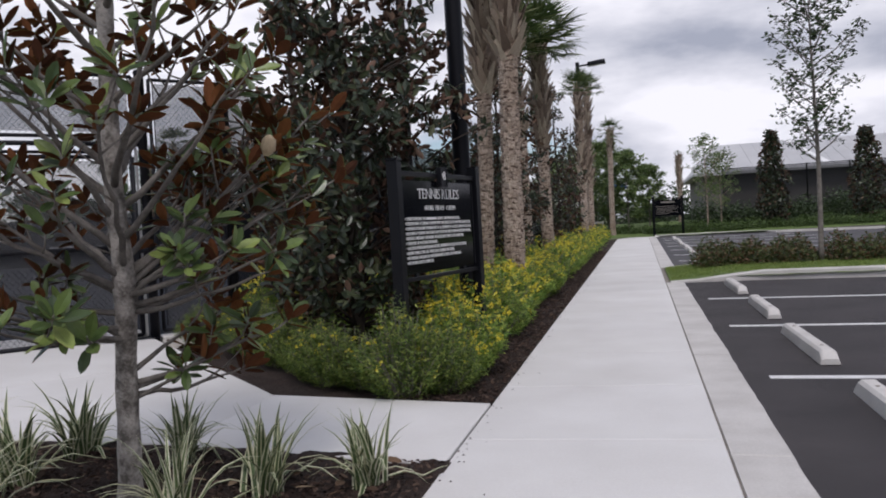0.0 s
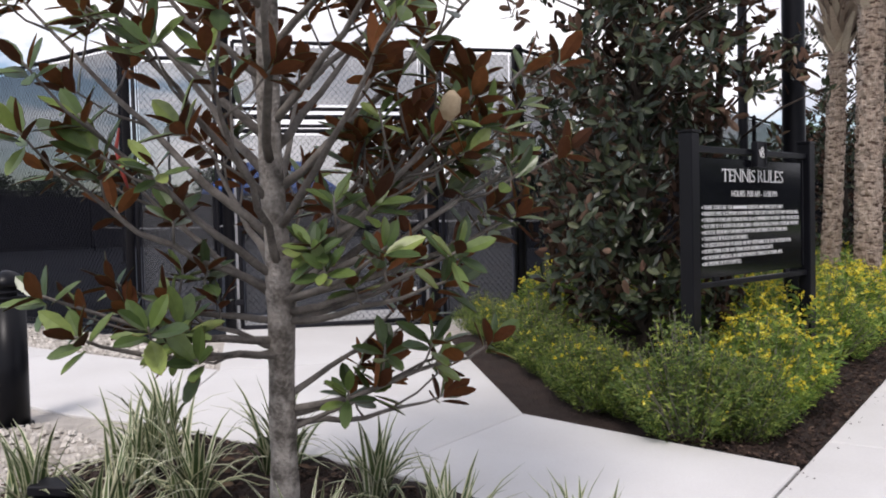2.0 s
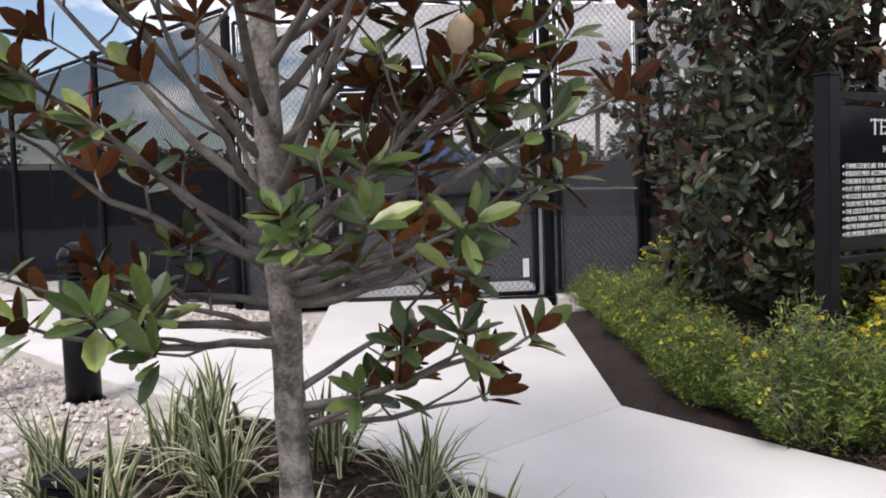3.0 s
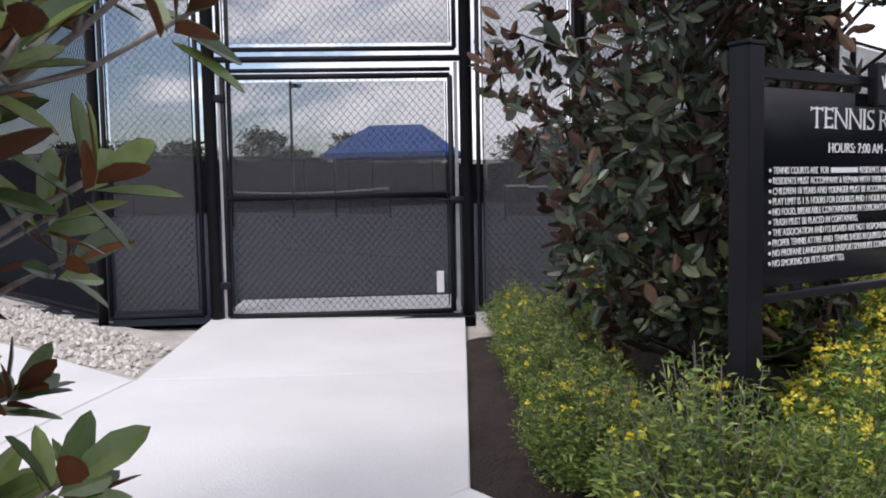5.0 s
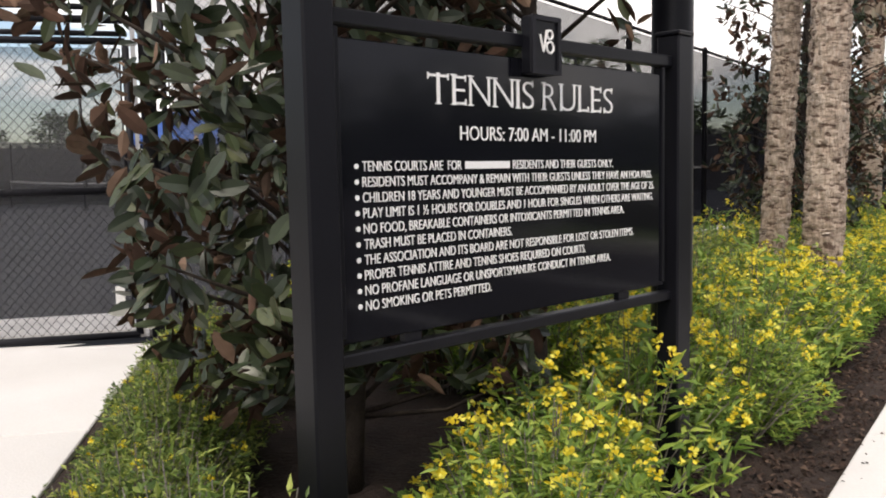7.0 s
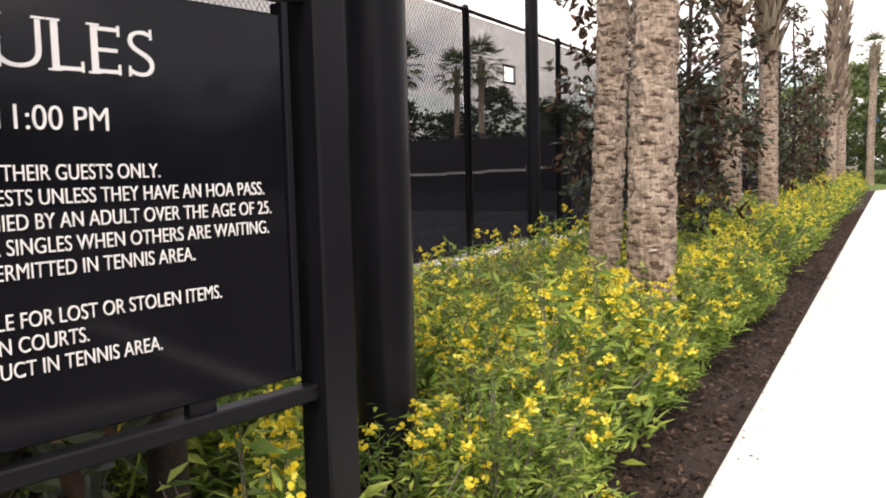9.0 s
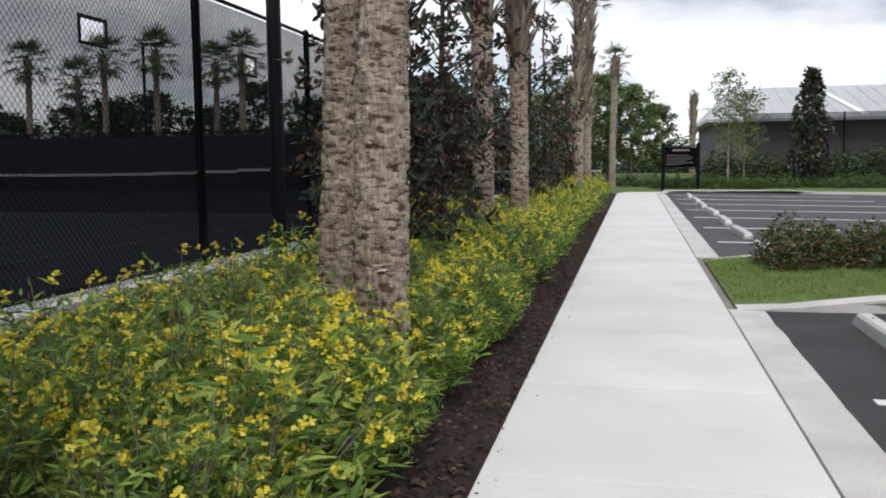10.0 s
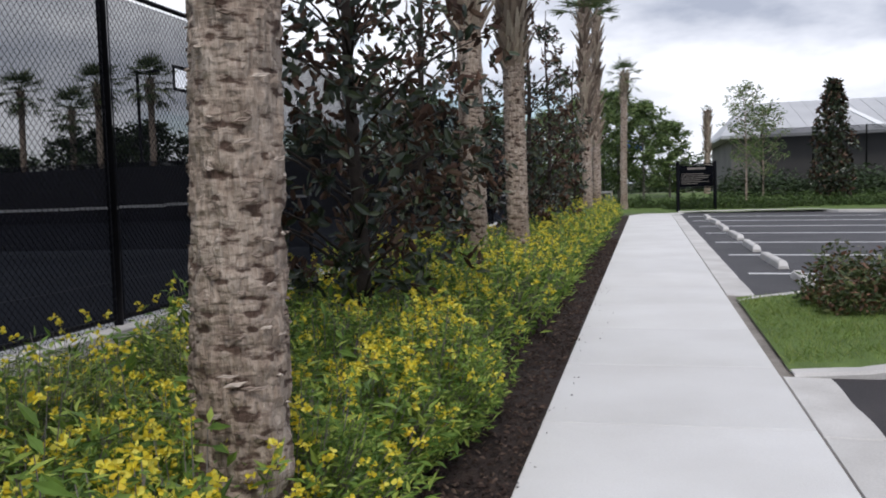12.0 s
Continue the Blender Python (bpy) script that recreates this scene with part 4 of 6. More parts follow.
MAG_V = [(0, 0, 0), (0.28, 0.17, 0.03), (0.28, -0.17, 0.03), (0.62, 0.205, 0.02), (0.62, -0.205, 0.02), (0.88, 0.115, -0.02), (0.88, -0.115, -0.02), (1.0, 0, -0.05), (0.28, 0, -0.015), (0.62, 0, -0.03), (0.88, 0, -0.045)]
MAG_F = [(0, 8, 1), (0, 2, 8), (1, 8, 9, 3), (8, 2, 4, 9), (3, 9, 10, 5), (9, 4, 6, 10), (5, 10, 7), (10, 6, 7)]
SMALL_V = [(0, 0, 0), (0.45, 0.2, 0.05), (1.0, 0, 0), (0.45, -0.2, 0.05)]
SMALL_F = [(0, 2, 1), (0, 3, 2)]
SLIM_V = [(0, 0, 0), (0.42, 0.145, 0.05), (1.0, 0, -0.06), (0.42, -0.145, 0.05)]


def big_leaves(g, place, d, up, size, mt=0, mu=1):
    """Stiff leaves with a green face and a rusty back, two thin layers."""
    ax = frames(d, up)
    g.many(MAG_V, MAG_F, place, ax, size, mt)
    low = [(x, y, z - 0.012) for x, y, z in MAG_V]
    g.many(low, [tuple(reversed(f)) for f in MAG_F], place, ax, size, mu)


def whorl(g, tips, ways, per, size, spread=0.9, lift=0.25, mess=0.0):
    """Rosettes of leaves at the twig tips."""
    n = len(tips)
    P = np.repeat(tips, per, 0)
    W = np.repeat(ways / np.linalg.norm(ways, axis=1, keepdims=True), per, 0)
    side = rand_dirs(n * per)
    side -= W * (side * W).sum(1, keepdims=True)
    side /= np.linalg.norm(side, axis=1, keepdims=True) + 1e-9
    k = rng.uniform(0.5, 1.5, (n * per, 1)) * spread
    d = W * rng.uniform(0.0, 0.9, (n * per, 1)) + side * k + np.array([0, 0, lift * 0.3])
    d = d + mess * rand_dirs(n * per)
    P = P - W * rng.uniform(0, 0.05 + 0.14 * mess, (n * per, 1)) + 0.06 * mess * rand_dirs(n * per)
    up = W + (0.25 + mess) * rand_dirs(n * per)
    big_leaves(g, P, d, up, rng.uniform(0.65, 1.1, n * per) * size)


def rosette(g, tips, ways, per, size):
    """Open cups of stiff leaves, evenly spread round each twig end, their green faces inward and up."""
    n = len(tips)
    W = ways / np.linalg.norm(ways, axis=1, keepdims=True)
    e1 = np.cross(W, np.array([0.31, 0.77, 0.55]))
    e1 /= np.linalg.norm(e1, axis=1, keepdims=True) + 1e-9
    e2 = np.cross(W, e1)
    turn = rng.uniform(0, 2 * np.pi, n)
    grow = rng.uniform(0.8, 1.12, n)
    for k in range(per):
        keep = rng.uniform(0, 1, n) < 0.86
        a = turn + k * 2.399 + rng.normal(0, 0.2, n)
        open_ = np.clip(0.35 + 0.95 * (1 - k / per) + rng.normal(0, 0.22, n), 0.15, 1.75)
        side = e1 * np.cos(a)[:, None] + e2 * np.sin(a)[:, None]
        d = W * np.cos(open_)[:, None] + side * np.sin(open_)[:, None] + np.array([0, 0, -0.12])
        up = W - 0.45 * side + 0.22 * rand_dirs(n)
        P = tips - W * (0.055 * (1 - k / per)) + 0.006 * side
        big_leaves(g, P[keep], d[keep], up[keep], (grow * rng.uniform(0.72, 1.05, n) * size)[keep])


# young magnolia in the near bed
def young_magnolia():
    t = thing("magnolia_tree", "young magnolia with sparse glossy leaves, rusty underneath", "tree", at=pose(0, 0, 0))
    bx, by, bz = -2.335, 3.385, 0.05
    H = 4.3

    def stem(z):
        k = (z - bz)
        bend = 0.03 * math.exp(-((z - 1.08) / 0.3) ** 2)
        return Vector((bx + 0.060 * k + bend + 0.012 * math.sin(z * 2.1), by - 0.055 * k + 0.012 * math.sin(z * 3 + 1), z))

    zs = np.linspace(-0.05, H, 60)
    g = Geo().tube([stem(z) for z in zs], [max(0.053 * (1 - 0.62 * (z / H)) + 0.022 * math.exp(-max(z, 0) * 9) + 0.010 * math.exp(-((z - 1.06) / 0.10) ** 2) + 0.0025 * math.sin(z * 23) + 0.0015 * math.sin(z * 61), 0.008) for z in zs], 20)
    part("trunk", g, BARK_M, t, "grey mottled trunk", True)
    # low limbs: height where they leave the stem, and the place of their end
    limbs = [(0.55, (-2.00, 3.56, 0.70)), (0.60, (-1.83, 3.72, 0.80)), (0.57, (-2.00, 3.97, 0.60)), (0.62, (-1.66, 3.80, 0.86)), (0.66, (-2.03, 3.74, 0.99)),
             (0.84, (-2.22, 2.84, 0.94)), (0.86, (-2.37, 2.94, 1.07)), (0.88, (-2.50, 2.58, 1.10)), (0.84, (-2.33, 2.60, 0.98)), (0.95, (-2.62, 2.90, 1.12)),
             (1.00, (-1.76, 3.28, 1.36)), (0.98, (-1.52, 3.40, 1.20)), (0.95, (-1.58, 3.42, 1.10)), (1.02, (-1.60, 3.14, 1.22)), (1.05, (-1.70, 3.97, 1.64)),
             (1.06, (-1.78, 3.75, 1.76)), (1.10, (-1.58, 3.58, 1.70)), (1.08, (-1.88, 4.06, 1.80)), (1.12, (-1.50, 3.80, 1.82)), (1.06, (-1.95, 3.70, 1.60)), (1.05, (-2.55, 2.65, 1.48)), (1.1, (-2.3, 2.62, 1.62)),
             (1.02, (-1.55, 3.83, 1.32)), (0.95, (-1.90, 3.92, 1.18)), (1.04, (-1.50, 3.72, 1.50)), (0.98, (-2.75, 3.95, 1.42)), (1.02, (-2.82, 3.10, 1.50))]
    low = len(limbs)
    for i in range(15):
        z = 1.04 + 0.045 * i
        a = i * 2.399 + 0.4
        r = rng.uniform(0.52, 0.92)
        s = stem(z)
        limbs.append((z, (s.x + r * math.cos(a), s.y + r * math.sin(a), z + r * rng.uniform(0.75, 1.15))))
    for i in range(26):
        z = 1.7 + 2.1 * (i / 26)
        a = i * 2.399 + 1.4
        r = (0.95 - 0.22 * (z - 1.7)) * rng.uniform(0.5, 1.0)
        s = stem(z)
        limbs.append((z, (s.x + r * math.cos(a), s.y + r * math.sin(a), z + r * rng.uniform(0.6, 1.0))))
    tips, ways = [], []
    for i, (z, tip) in enumerate(limbs):
        g = Geo()
        a, b = stem(z), Vector(tip)
        out = b - a
        L = out.length
        mid = a + out * 0.5 + Vector((0, 0, -0.09 * L if i < low else -0.05 * L))
        pts = [a * (1 - s) ** 2 + mid * 2 * s * (1 - s) + b * s * s for s in np.linspace(0, 1, 9)]
        pts = [p + Vector((noise.noise(p * 6), noise.noise(p * 6 + Vector((7, 0, 0))), noise.noise(p * 6 + Vector((0, 9, 0))))) * 0.026 * (0 if k in (0, 8) else 1) for k, p in enumerate(pts)]
        r0 = 0.009 + 0.009 * min(L, 1.0)
        g.tube(pts, [r0 * (1 - 0.74 * k / 8) for k in range(9)], 7)
        dirn = np.array(pts[-1] - pts[-2])
        tips.append(np.array(b)), ways.append(dirn / np.linalg.norm(dirn) + np.array([0, 0, 0.5]))
        for k in range(2 if b.z < 1.4 else 4):
            s0 = pts[4 + k]
            dv = Vector(rand_dirs(1, 0.0, 0.8)[0]) * rng.uniform(0.12, 0.24) + out.normalized() * 0.12
            e = s0 + dv
            m2 = (s0 + e) / 2 + Vector((0, 0, -0.02))
            g.tube([s0, m2, e], [0.0055, 0.0045, 0.0035], 5)
            tips.append(np.array(e)), ways.append(np.array(dv.normalized()) + np.array([0, 0, 0.55]))
        part("branch", g, TWIG, t, "", True)
    g = Geo()
    rosette(g, np.array(tips), np.array(ways), 9, 0.135)
    part("foliage", g, [MAG_TOP, MAG_UNDER], t, "green leaves with rust brown undersides")
    part("seed_pod", Geo().tube([(-1.56, 3.40, 1.60), (-1.55, 3.40, 1.63), (-1.54, 3.40, 1.67), (-1.54, 3.40, 1.69)], [0.012, 0.034, 0.03, 0.008], 12), TAN, t, "pale brown seed pod", True)
    part("ribbon", Geo().tube([(-2.52, 2.92, 1.42), (-2.535, 2.91, 1.48), (-2.55, 2.90, 1.55), (-2.545, 2.91, 1.62)], [0.004, 0.008, 0.007, 0.003], 6), RED, t, "red ribbon tied to a branch", True)
    return t


young_magnolia()


def dark_magnolia(x, y, z, h, r, n_tips, seed_turn, label, bare=0.45, keep=None, leaf=0.120):
    """A dense, dark, columnar magnolia."""
    t = thing("magnolia_tree", label, "tree", "dark magnolias", at=pose(x, y, z))
    zs = np.linspace(-0.1, h, 20)
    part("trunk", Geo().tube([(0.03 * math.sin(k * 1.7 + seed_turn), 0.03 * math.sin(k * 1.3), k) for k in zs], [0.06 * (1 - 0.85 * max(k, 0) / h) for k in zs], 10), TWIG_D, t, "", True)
    g = Geo()
    tips, ways = [], []
    for i in range(n_tips):
        zz = bare + (h - bare) * (i + 0.5) / n_tips
        k = (zz - bare) / (h - bare)
        env = r * min(1.0, 0.72 + 1.6 * k) * (1 - max(k - 0.5, 0) * 1.5)
        a = i * 2.399 + seed_turn
        rr = env * math.sqrt(rng.uniform(0.12, 1.1)) * (1 + 0.25 * noise.noise(Vector((math.cos(a) * 1.5, math.sin(a) * 1.5, zz * 1.3 + seed_turn))))
        tip = np.array([rr * math.cos(a), rr * math.sin(a), zz])
        if keep and not keep(x + tip[0], y + tip[1], tip[2]):
            continue
        # clumps and gaps, thinner towards the top
        if leaf < 0.2 and noise.noise(Vector((tip[0] * 2.3 + seed_turn, tip[1] * 2.3, zz * 1.9))) < (-0.28 if n_tips > 800 else -0.20) + 0.85 * max(k - 0.30, 0):
            continue
        if i % 4 == 0:
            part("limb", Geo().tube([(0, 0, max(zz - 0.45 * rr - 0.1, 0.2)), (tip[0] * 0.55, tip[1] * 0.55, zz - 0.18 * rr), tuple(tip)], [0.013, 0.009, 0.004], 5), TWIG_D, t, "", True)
        tips.append(tip)
        ways.append(np.array([math.cos(a), math.sin(a), 0.45]) + 0.7 * rand_dirs(1, -0.7, 1.0)[0])
    g = Geo()
    whorl(g, np.array(tips), np.array(ways), 13, leaf, 1.0, mess=0.75)
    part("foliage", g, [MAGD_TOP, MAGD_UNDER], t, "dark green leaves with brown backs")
    return t


def behind_sign(px, py, pz):
    """Clear of the sign board and its posts."""
    off = (px - S0.x) * (S1.y - S0.y) - (py - S0.y) * (S1.x - S0.x)
    return off / SL < (-0.24 if pz < 1.9 else 0.1)


dark_magnolia(-2.52, 7.17, 0.15, 4.9, 0.90, 860, 0.3, "dense dark green magnolia behind the sign", 0.30, behind_sign)
dark_magnolia(-2.2, 8.05, 0.15, 3.6, 0.8, 380, 2.6, "slender dark magnolia over the top of the sign", 1.55, lambda px, py, pz: behind_sign(px, py, pz) and py < 8.32)
dark_magnolia(-3.5, 8.45, 0.2, 4.8, 0.6, 400, 6.3, "dense dark magnolia near the court fence")
dark_magnolia(-2.55, 14.9, 0.15, 5.6, 1.05, 560, 1.2, "dense dark magnolia between two palms")
dark_magnolia(-3.0, 18.6, 0.15, 5.0, 0.95, 380, 2.2, "dense dark magnolia by the fence")
dark_magnolia(-2.45, 23.8, 0.12, 5.2, 0.95, 420, 3.1, "dense dark magnolia between palms")
dark_magnolia(-2.6, 28.3, 0.12, 5.0, 0.95, 330, 4.0, "dense dark magnolia between palms")
dark_magnolia(-2.7, 36.5, 0.12, 5.0, 0.9, 300, 5.0, "dense dark magnolia by the walk")
dark_magnolia(7.85, 51.0, 0.15, 5.6, 0.95, 260, 0.9, "dark conical magnolia at the end of the lot", leaf=0.25)
dark_magnolia(13.1, 51.5, 0.15, 5.5, 1.05, 240, 2.9, "dark conical magnolia at the end of the lot", leaf=0.25)


# sabal palms
def palm(x, y, z, h, r, lean, boots_from, label, seed, crown=1.0, fine=True, droop=1.15):
    """A cabbage palm: rough bark low down, criss-cross leaf bases above, fan fronds on top."""
    t = thing("palm_tree", label, "palm tree", "palms", at=pose(x, y, z))
    lx, ly = lean

    def axis(k):
        return np.array([lx * k + 0.015 * math.sin(k * 0.9 + seed), ly * k + 0.015 * math.sin(k * 0.7 + seed * 2), k])

    sides, rings = (72, int(h * 46)) if fine else (18, int(h * 8))
    vs = []
    for j in range(rings + 1):
        zz = -0.15 + (h + 0.15) * j / rings
        c = axis(zz)
        rad = r * (1 + 0.12 * math.exp(-max(zz, 0) * 2.6) - 0.10 * zz / h)
        for i in range(sides):
            a = 2 * math.pi * i / sides
            ca, sa_ = math.cos(a), math.sin(a)
            p = Vector((ca * 3.2 + seed, sa_ * 3.2, zz * 12.0))
            q = Vector((ca * 6 + seed, sa_ * 6, zz * 26))
            band = noise.noise(p)
            chip = noise.noise(q)
            step = 0.009 * (1 if band + 0.4 * chip > 0.10 else 0) + 0.008 * band + 0.008 * chip
            vs.append((c[0] + (rad + step) * ca, c[1] + (rad + step) * sa_, zz + 0.012 * noise.noise(p * 2)))
    fs = [(j * sides + i, j * sides + (i + 1) % sides, (j + 1) * sides + (i + 1) % sides, (j + 1) * sides + i) for j in range(rings) for i in range(sides)]
    part("trunk", Geo().add(vs, fs), BARK_P, t, "rough pale brown bark", True)
    # loose bark flakes
    if fine:
        n = 300
        zz = rng.uniform(0.35, min(boots_from + 0.4, h), n)
        a = rng.uniform(0, 2 * np.pi, n)
        rad = np.array([r * (1 + 0.12 * math.exp(-k * 2.6) - 0.10 * k / h) for k in zz]) + 0.010
        P = np.stack([np.array([axis(k)[0] for k in zz]) + rad * np.cos(a), np.array([axis(k)[1] for k in zz]) + rad * np.sin(a), zz], 1)
        nrm = np.stack([np.cos(a), np.sin(a), 0 * a], 1)
        tang = np.stack([-np.sin(a), np.cos(a), rng.uniform(-0.25, 0.25, n)], 1) + 0.12 * nrm * rng.uniform(-1, 1, (n, 1))
        ax = frames(tang, nrm)
        size = np.stack([rng.uniform(0.02, 0.065, n), rng.uniform(0.006, 0.020, n), rng.uniform(0.005, 0.014, n)], 1)
        tv = [(-0.6, -0.1, 0), (0.2, -0.5, 0), (0.6, 0.2, 0), (-0.2, 0.5, 0), (-0.4, -0.05, 0.5), (0.15, -0.35, 1.0), (0.4, 0.1, 0.4), (-0.15, 0.3, 0.8)]
        tf = [(4, 5, 6, 7), (0, 1, 5, 4), (1, 2, 6, 5), (2, 3, 7, 6), (3, 0, 4, 7)]
        tagged(part("flaking_bark", Geo().many(tv, tf, P, ax, size), CHIP_P, t), kind="stuff")
    # leaf bases
    n = int((h - boots_from) * (95 if fine else 40))
    k = np.sort(rng.uniform(boots_from, h, n))
    a = np.arange(n) * 2.399 + seed
    C = np.array([axis(q) for q in k])
    nrm = np.stack([np.cos(a), np.sin(a), 0 * a], 1)
    P = C + nrm * (r * 0.86)
    d = nrm * rng.uniform(0.22, 0.55, (n, 1)) + np.array([0, 0, 1.0]) + 0.22 * np.stack([-np.sin(a), np.cos(a), 0 * a], 1) * rng.choice([-1, 1], (n, 1))
    tv = [(0, 0.16, 0), (0, -0.16, 0), (0.5, 0.09, 0.06), (0.5, -0.09, 0.06), (1, 0.03, 0.1), (1, -0.03, 0.1), (0, 0.14, -0.05), (0, -0.14, -0.05), (0.5, 0.07, 0.0), (0.5, -0.07, 0.0)]
    tf = [(0, 1, 3, 2), (2, 3, 5, 4), (7, 6, 8, 9), (9, 8, 4, 5), (0, 2, 8, 6), (3, 1, 7, 9)]
    tagged(part("boot_cover", Geo().many(tv, tf, P, frames(d, nrm), rng.uniform(0.28, 0.48, n)), BOOT, t, "criss-cross old leaf bases"), kind="stuff")
    # crown of fan fronds
    g, st = Geo(), Geo()
    nf = int(26 * crown)
    top = axis(h)
    for i in range(nf):
        aa = i * 2.399 + seed
        el = 1.35 - droop * (i / nf) + rng.uniform(-0.1, 0.1)
        way = np.array([math.cos(aa) * math.cos(el), math.sin(aa) * math.cos(el), math.sin(el)])
        base = top + np.array([0, 0, -0.25 + 0.35 * (1 - i / nf)])
        hub = base + way * rng.uniform(0.55, 0.85) * crown + np.array([0, 0, -0.08])
        st.tube([tuple(base), tuple((base + hub) / 2 + np.array([0, 0, 0.05])), tuple(hub)], [0.017, 0.013, 0.009], 5)
        m = 22
        sp = np.linspace(-1.35, 1.35, m)
        side = np.cross(way, [0, 0, 1.0])
        side /= np.linalg.norm(side) + 1e-9
        D = np.cos(sp)[:, None] * way + np.sin(sp)[:, None] * side + np.array([0, 0, -0.22]) + 0.06 * rand_dirs(m)
        upv = np.cross(side, way)[None] + 0.5 * rand_dirs(m)
        strap = [(0, 0.012, 0), (0, -0.012, 0), (0.5, 0.03, 0.01), (0.5, -0.03, 0.01), (0.82, 0.012, -0.05), (0.82, -0.012, -0.05), (1.0, 0, -0.14)]
        g.many(strap, [(0, 1, 3, 2), (2, 3, 5, 4), (4, 5, 6)], np.repeat(hub[None], m, 0), frames(D, upv), rng.uniform(0.55, 0.8, m) * crown)
    part("stalkwork", st, FROND, t, "", True)
    part("frond_crown", g, FROND, t, "fan-shaped green fronds")
    return t


palm(-2.225, 12.07, 0.12, 5.4, 0.103, (0.045, 0.0), 2.9, "leaning cabbage palm with rough bark in yellow flowers", 0.4)
palm(-1.675, 11.25, 0.10, 5.6, 0.130, (0.022, 0.035), 3.2, "stout cabbage palm with rough bark in yellow flowers", 2.1)
palm(-2.15, 20.4, 0.12, 5.2, 0.14, (-0.01, 0.0), 2.6, "cabbage palm with old leaf bases by the walk", 3.7)
palm(-2.55, 19.4, 0.12, 4.9, 0.16, (-0.015, 0.0), 3.0, "cabbage palm with ragged trunk behind others", 5.2, fine=False)
palm(-2.0, 31.9, 0.1, 5.7, 0.13, (0.0, 0.0), 2.0, "cabbage palm with shaggy trunk further along", 6.6, 0.7, False, 1.0)
palm(-1.98, 36.0, 0.1, 6.3, 0.13, (0.01, 0.0), 2.2, "cabbage palm with shaggy trunk near the far end", 8.1, 0.65, False, 1.0)
palm(-1.5, 50.5, 0.1, 6.4, 0.17, (0.01, 0.0), 5.0, "tall thin palm past the end of the walk", 9.4, 0.7, False, 1.9)
palm(3.0, 60.5, 0.5, 4.9, 0.17, (0.0, 0.0), 2.2, "bare shaggy palm trunk with a stubby top far behind the sign", 10.4, 0.3, False)
for i, (px, py, ph) in enumerate([(-28.4, 48.2, 7.3), (-25.4, 48.4, 7.4), (-20.3, 48.1, 7.0), (-33.2, 48.3, 7.2), (-23.3, 51.0, 7.0), (-31.0, 49.5, 6.2)]):
    palm(px, py, 0.1, ph, 0.17, (0.01, 0.0), ph - 1.4, "palm standing beyond the tennis courts", 11.0 + i, 1.1, False, 2.2)


# flowering shrubs
def shrub_mesh(n_stems, per, r, h, flowers, leaf_len, mats, seed):
    """A low bush: many thin stems with narrow leaves along them and clusters of five-petalled yellow flowers at the tips."""
    g, stems, bloom = Geo(), Geo(), Geo()
    a = rng.uniform(0, 2 * np.pi, n_stems)
    rr = r * np.sqrt(rng.uniform(0, 1, n_stems))
    tipz = h * (1 - 0.55 * (rr / r) ** 2) * rng.uniform(0.72, 1.12, n_stems)
    tips = np.stack([rr * np.cos(a), rr * np.sin(a), tipz], 1)
    feet = np.stack([rr * 0.35 * np.cos(a), rr * 0.35 * np.sin(a), 0 * a], 1)
    for k in range(n_stems):
        if k % 2 == 0:
            stems.tube([tuple(feet[k]), tuple((feet[k] + tips[k]) / 2 + np.array([0, 0, 0.03])), tuple(tips[k])], [0.004, 0.003, 0.0015], 3, 0, False)
    s = rng.uniform(0.03, 1.0, (n_stems, per)) ** 0.75
    P = (feet[:, None] * (1 - s[..., None]) + tips[:, None] * s[..., None]).reshape(-1, 3)
    m = len(P)
    d = rand_dirs(m, -0.2, 0.9)
    d[:, :2] += 0.5 * P[:, :2] / max(r, 0.1)
    P = P + np.stack([P[:, 0], P[:, 1], 0 * P[:, 0]], 1) * np.clip(0.55 - P[:, 2:3] / h, 0, 1)
    up = np.array([0, 0, 1.0]) + 0.7 * rand_dirs(m)
    g.many(SLIM_V, SMALL_F, P + 0.02 * rand_dirs(m), frames(d, up), rng.uniform(0.6, 1.25, m) * leaf_len, 0)
    if flowers:
        pick = rng.choice(n_stems, flowers, replace=False)
        nf = 4
        F = np.repeat(tips[pick], nf, 0) + 0.026 * rand_dirs(flowers * nf) + np.array([0, 0, 0.012])
        for q in range(5):
            ang = q * 2 * np.pi / 5
            n = len(F)
            base = rand_dirs(n, 0.2, 1.0)
            e1 = np.cross(base, [0.3, 0.8, 0.1])
            e1 /= np.linalg.norm(e1, axis=1, keepdims=True)
            e2 = np.cross(base, e1)
            dd = e1 * math.cos(ang) + e2 * math.sin(ang) + 0.25 * base
            bloom.many([(0, 0, 0), (0.7, 0.42, 0.1), (1.0, 0, 0.15), (0.7, -0.42, 0.1)], [(0, 3, 2, 1)], F, frames(dd, base), rng.uniform(0.013, 0.023, n), 0)
    return g.mesh("leaves", mats[0]), bloom.mesh("flowers", mats[1]), stems.mesh("stems", mats[2])


SH_NEAR = [shrub_mesh(190, 32, 0.36, 0.60, (29, 42, 22, 46)[i], 0.041, [SHRUB, PETAL, TWIG], i) for i in range(4)]
SH_GREEN = [shrub_mesh(190, 32, 0.36, 0.60, 7, 0.041, [SHRUB_G, PETAL, TWIG], i) for i in range(2)]
SH_FAR = [shrub_mesh(90, 9, 0.42, 0.62, 26, 0.085, [SHRUB, PETAL, TWIG], i) for i in range(3)]


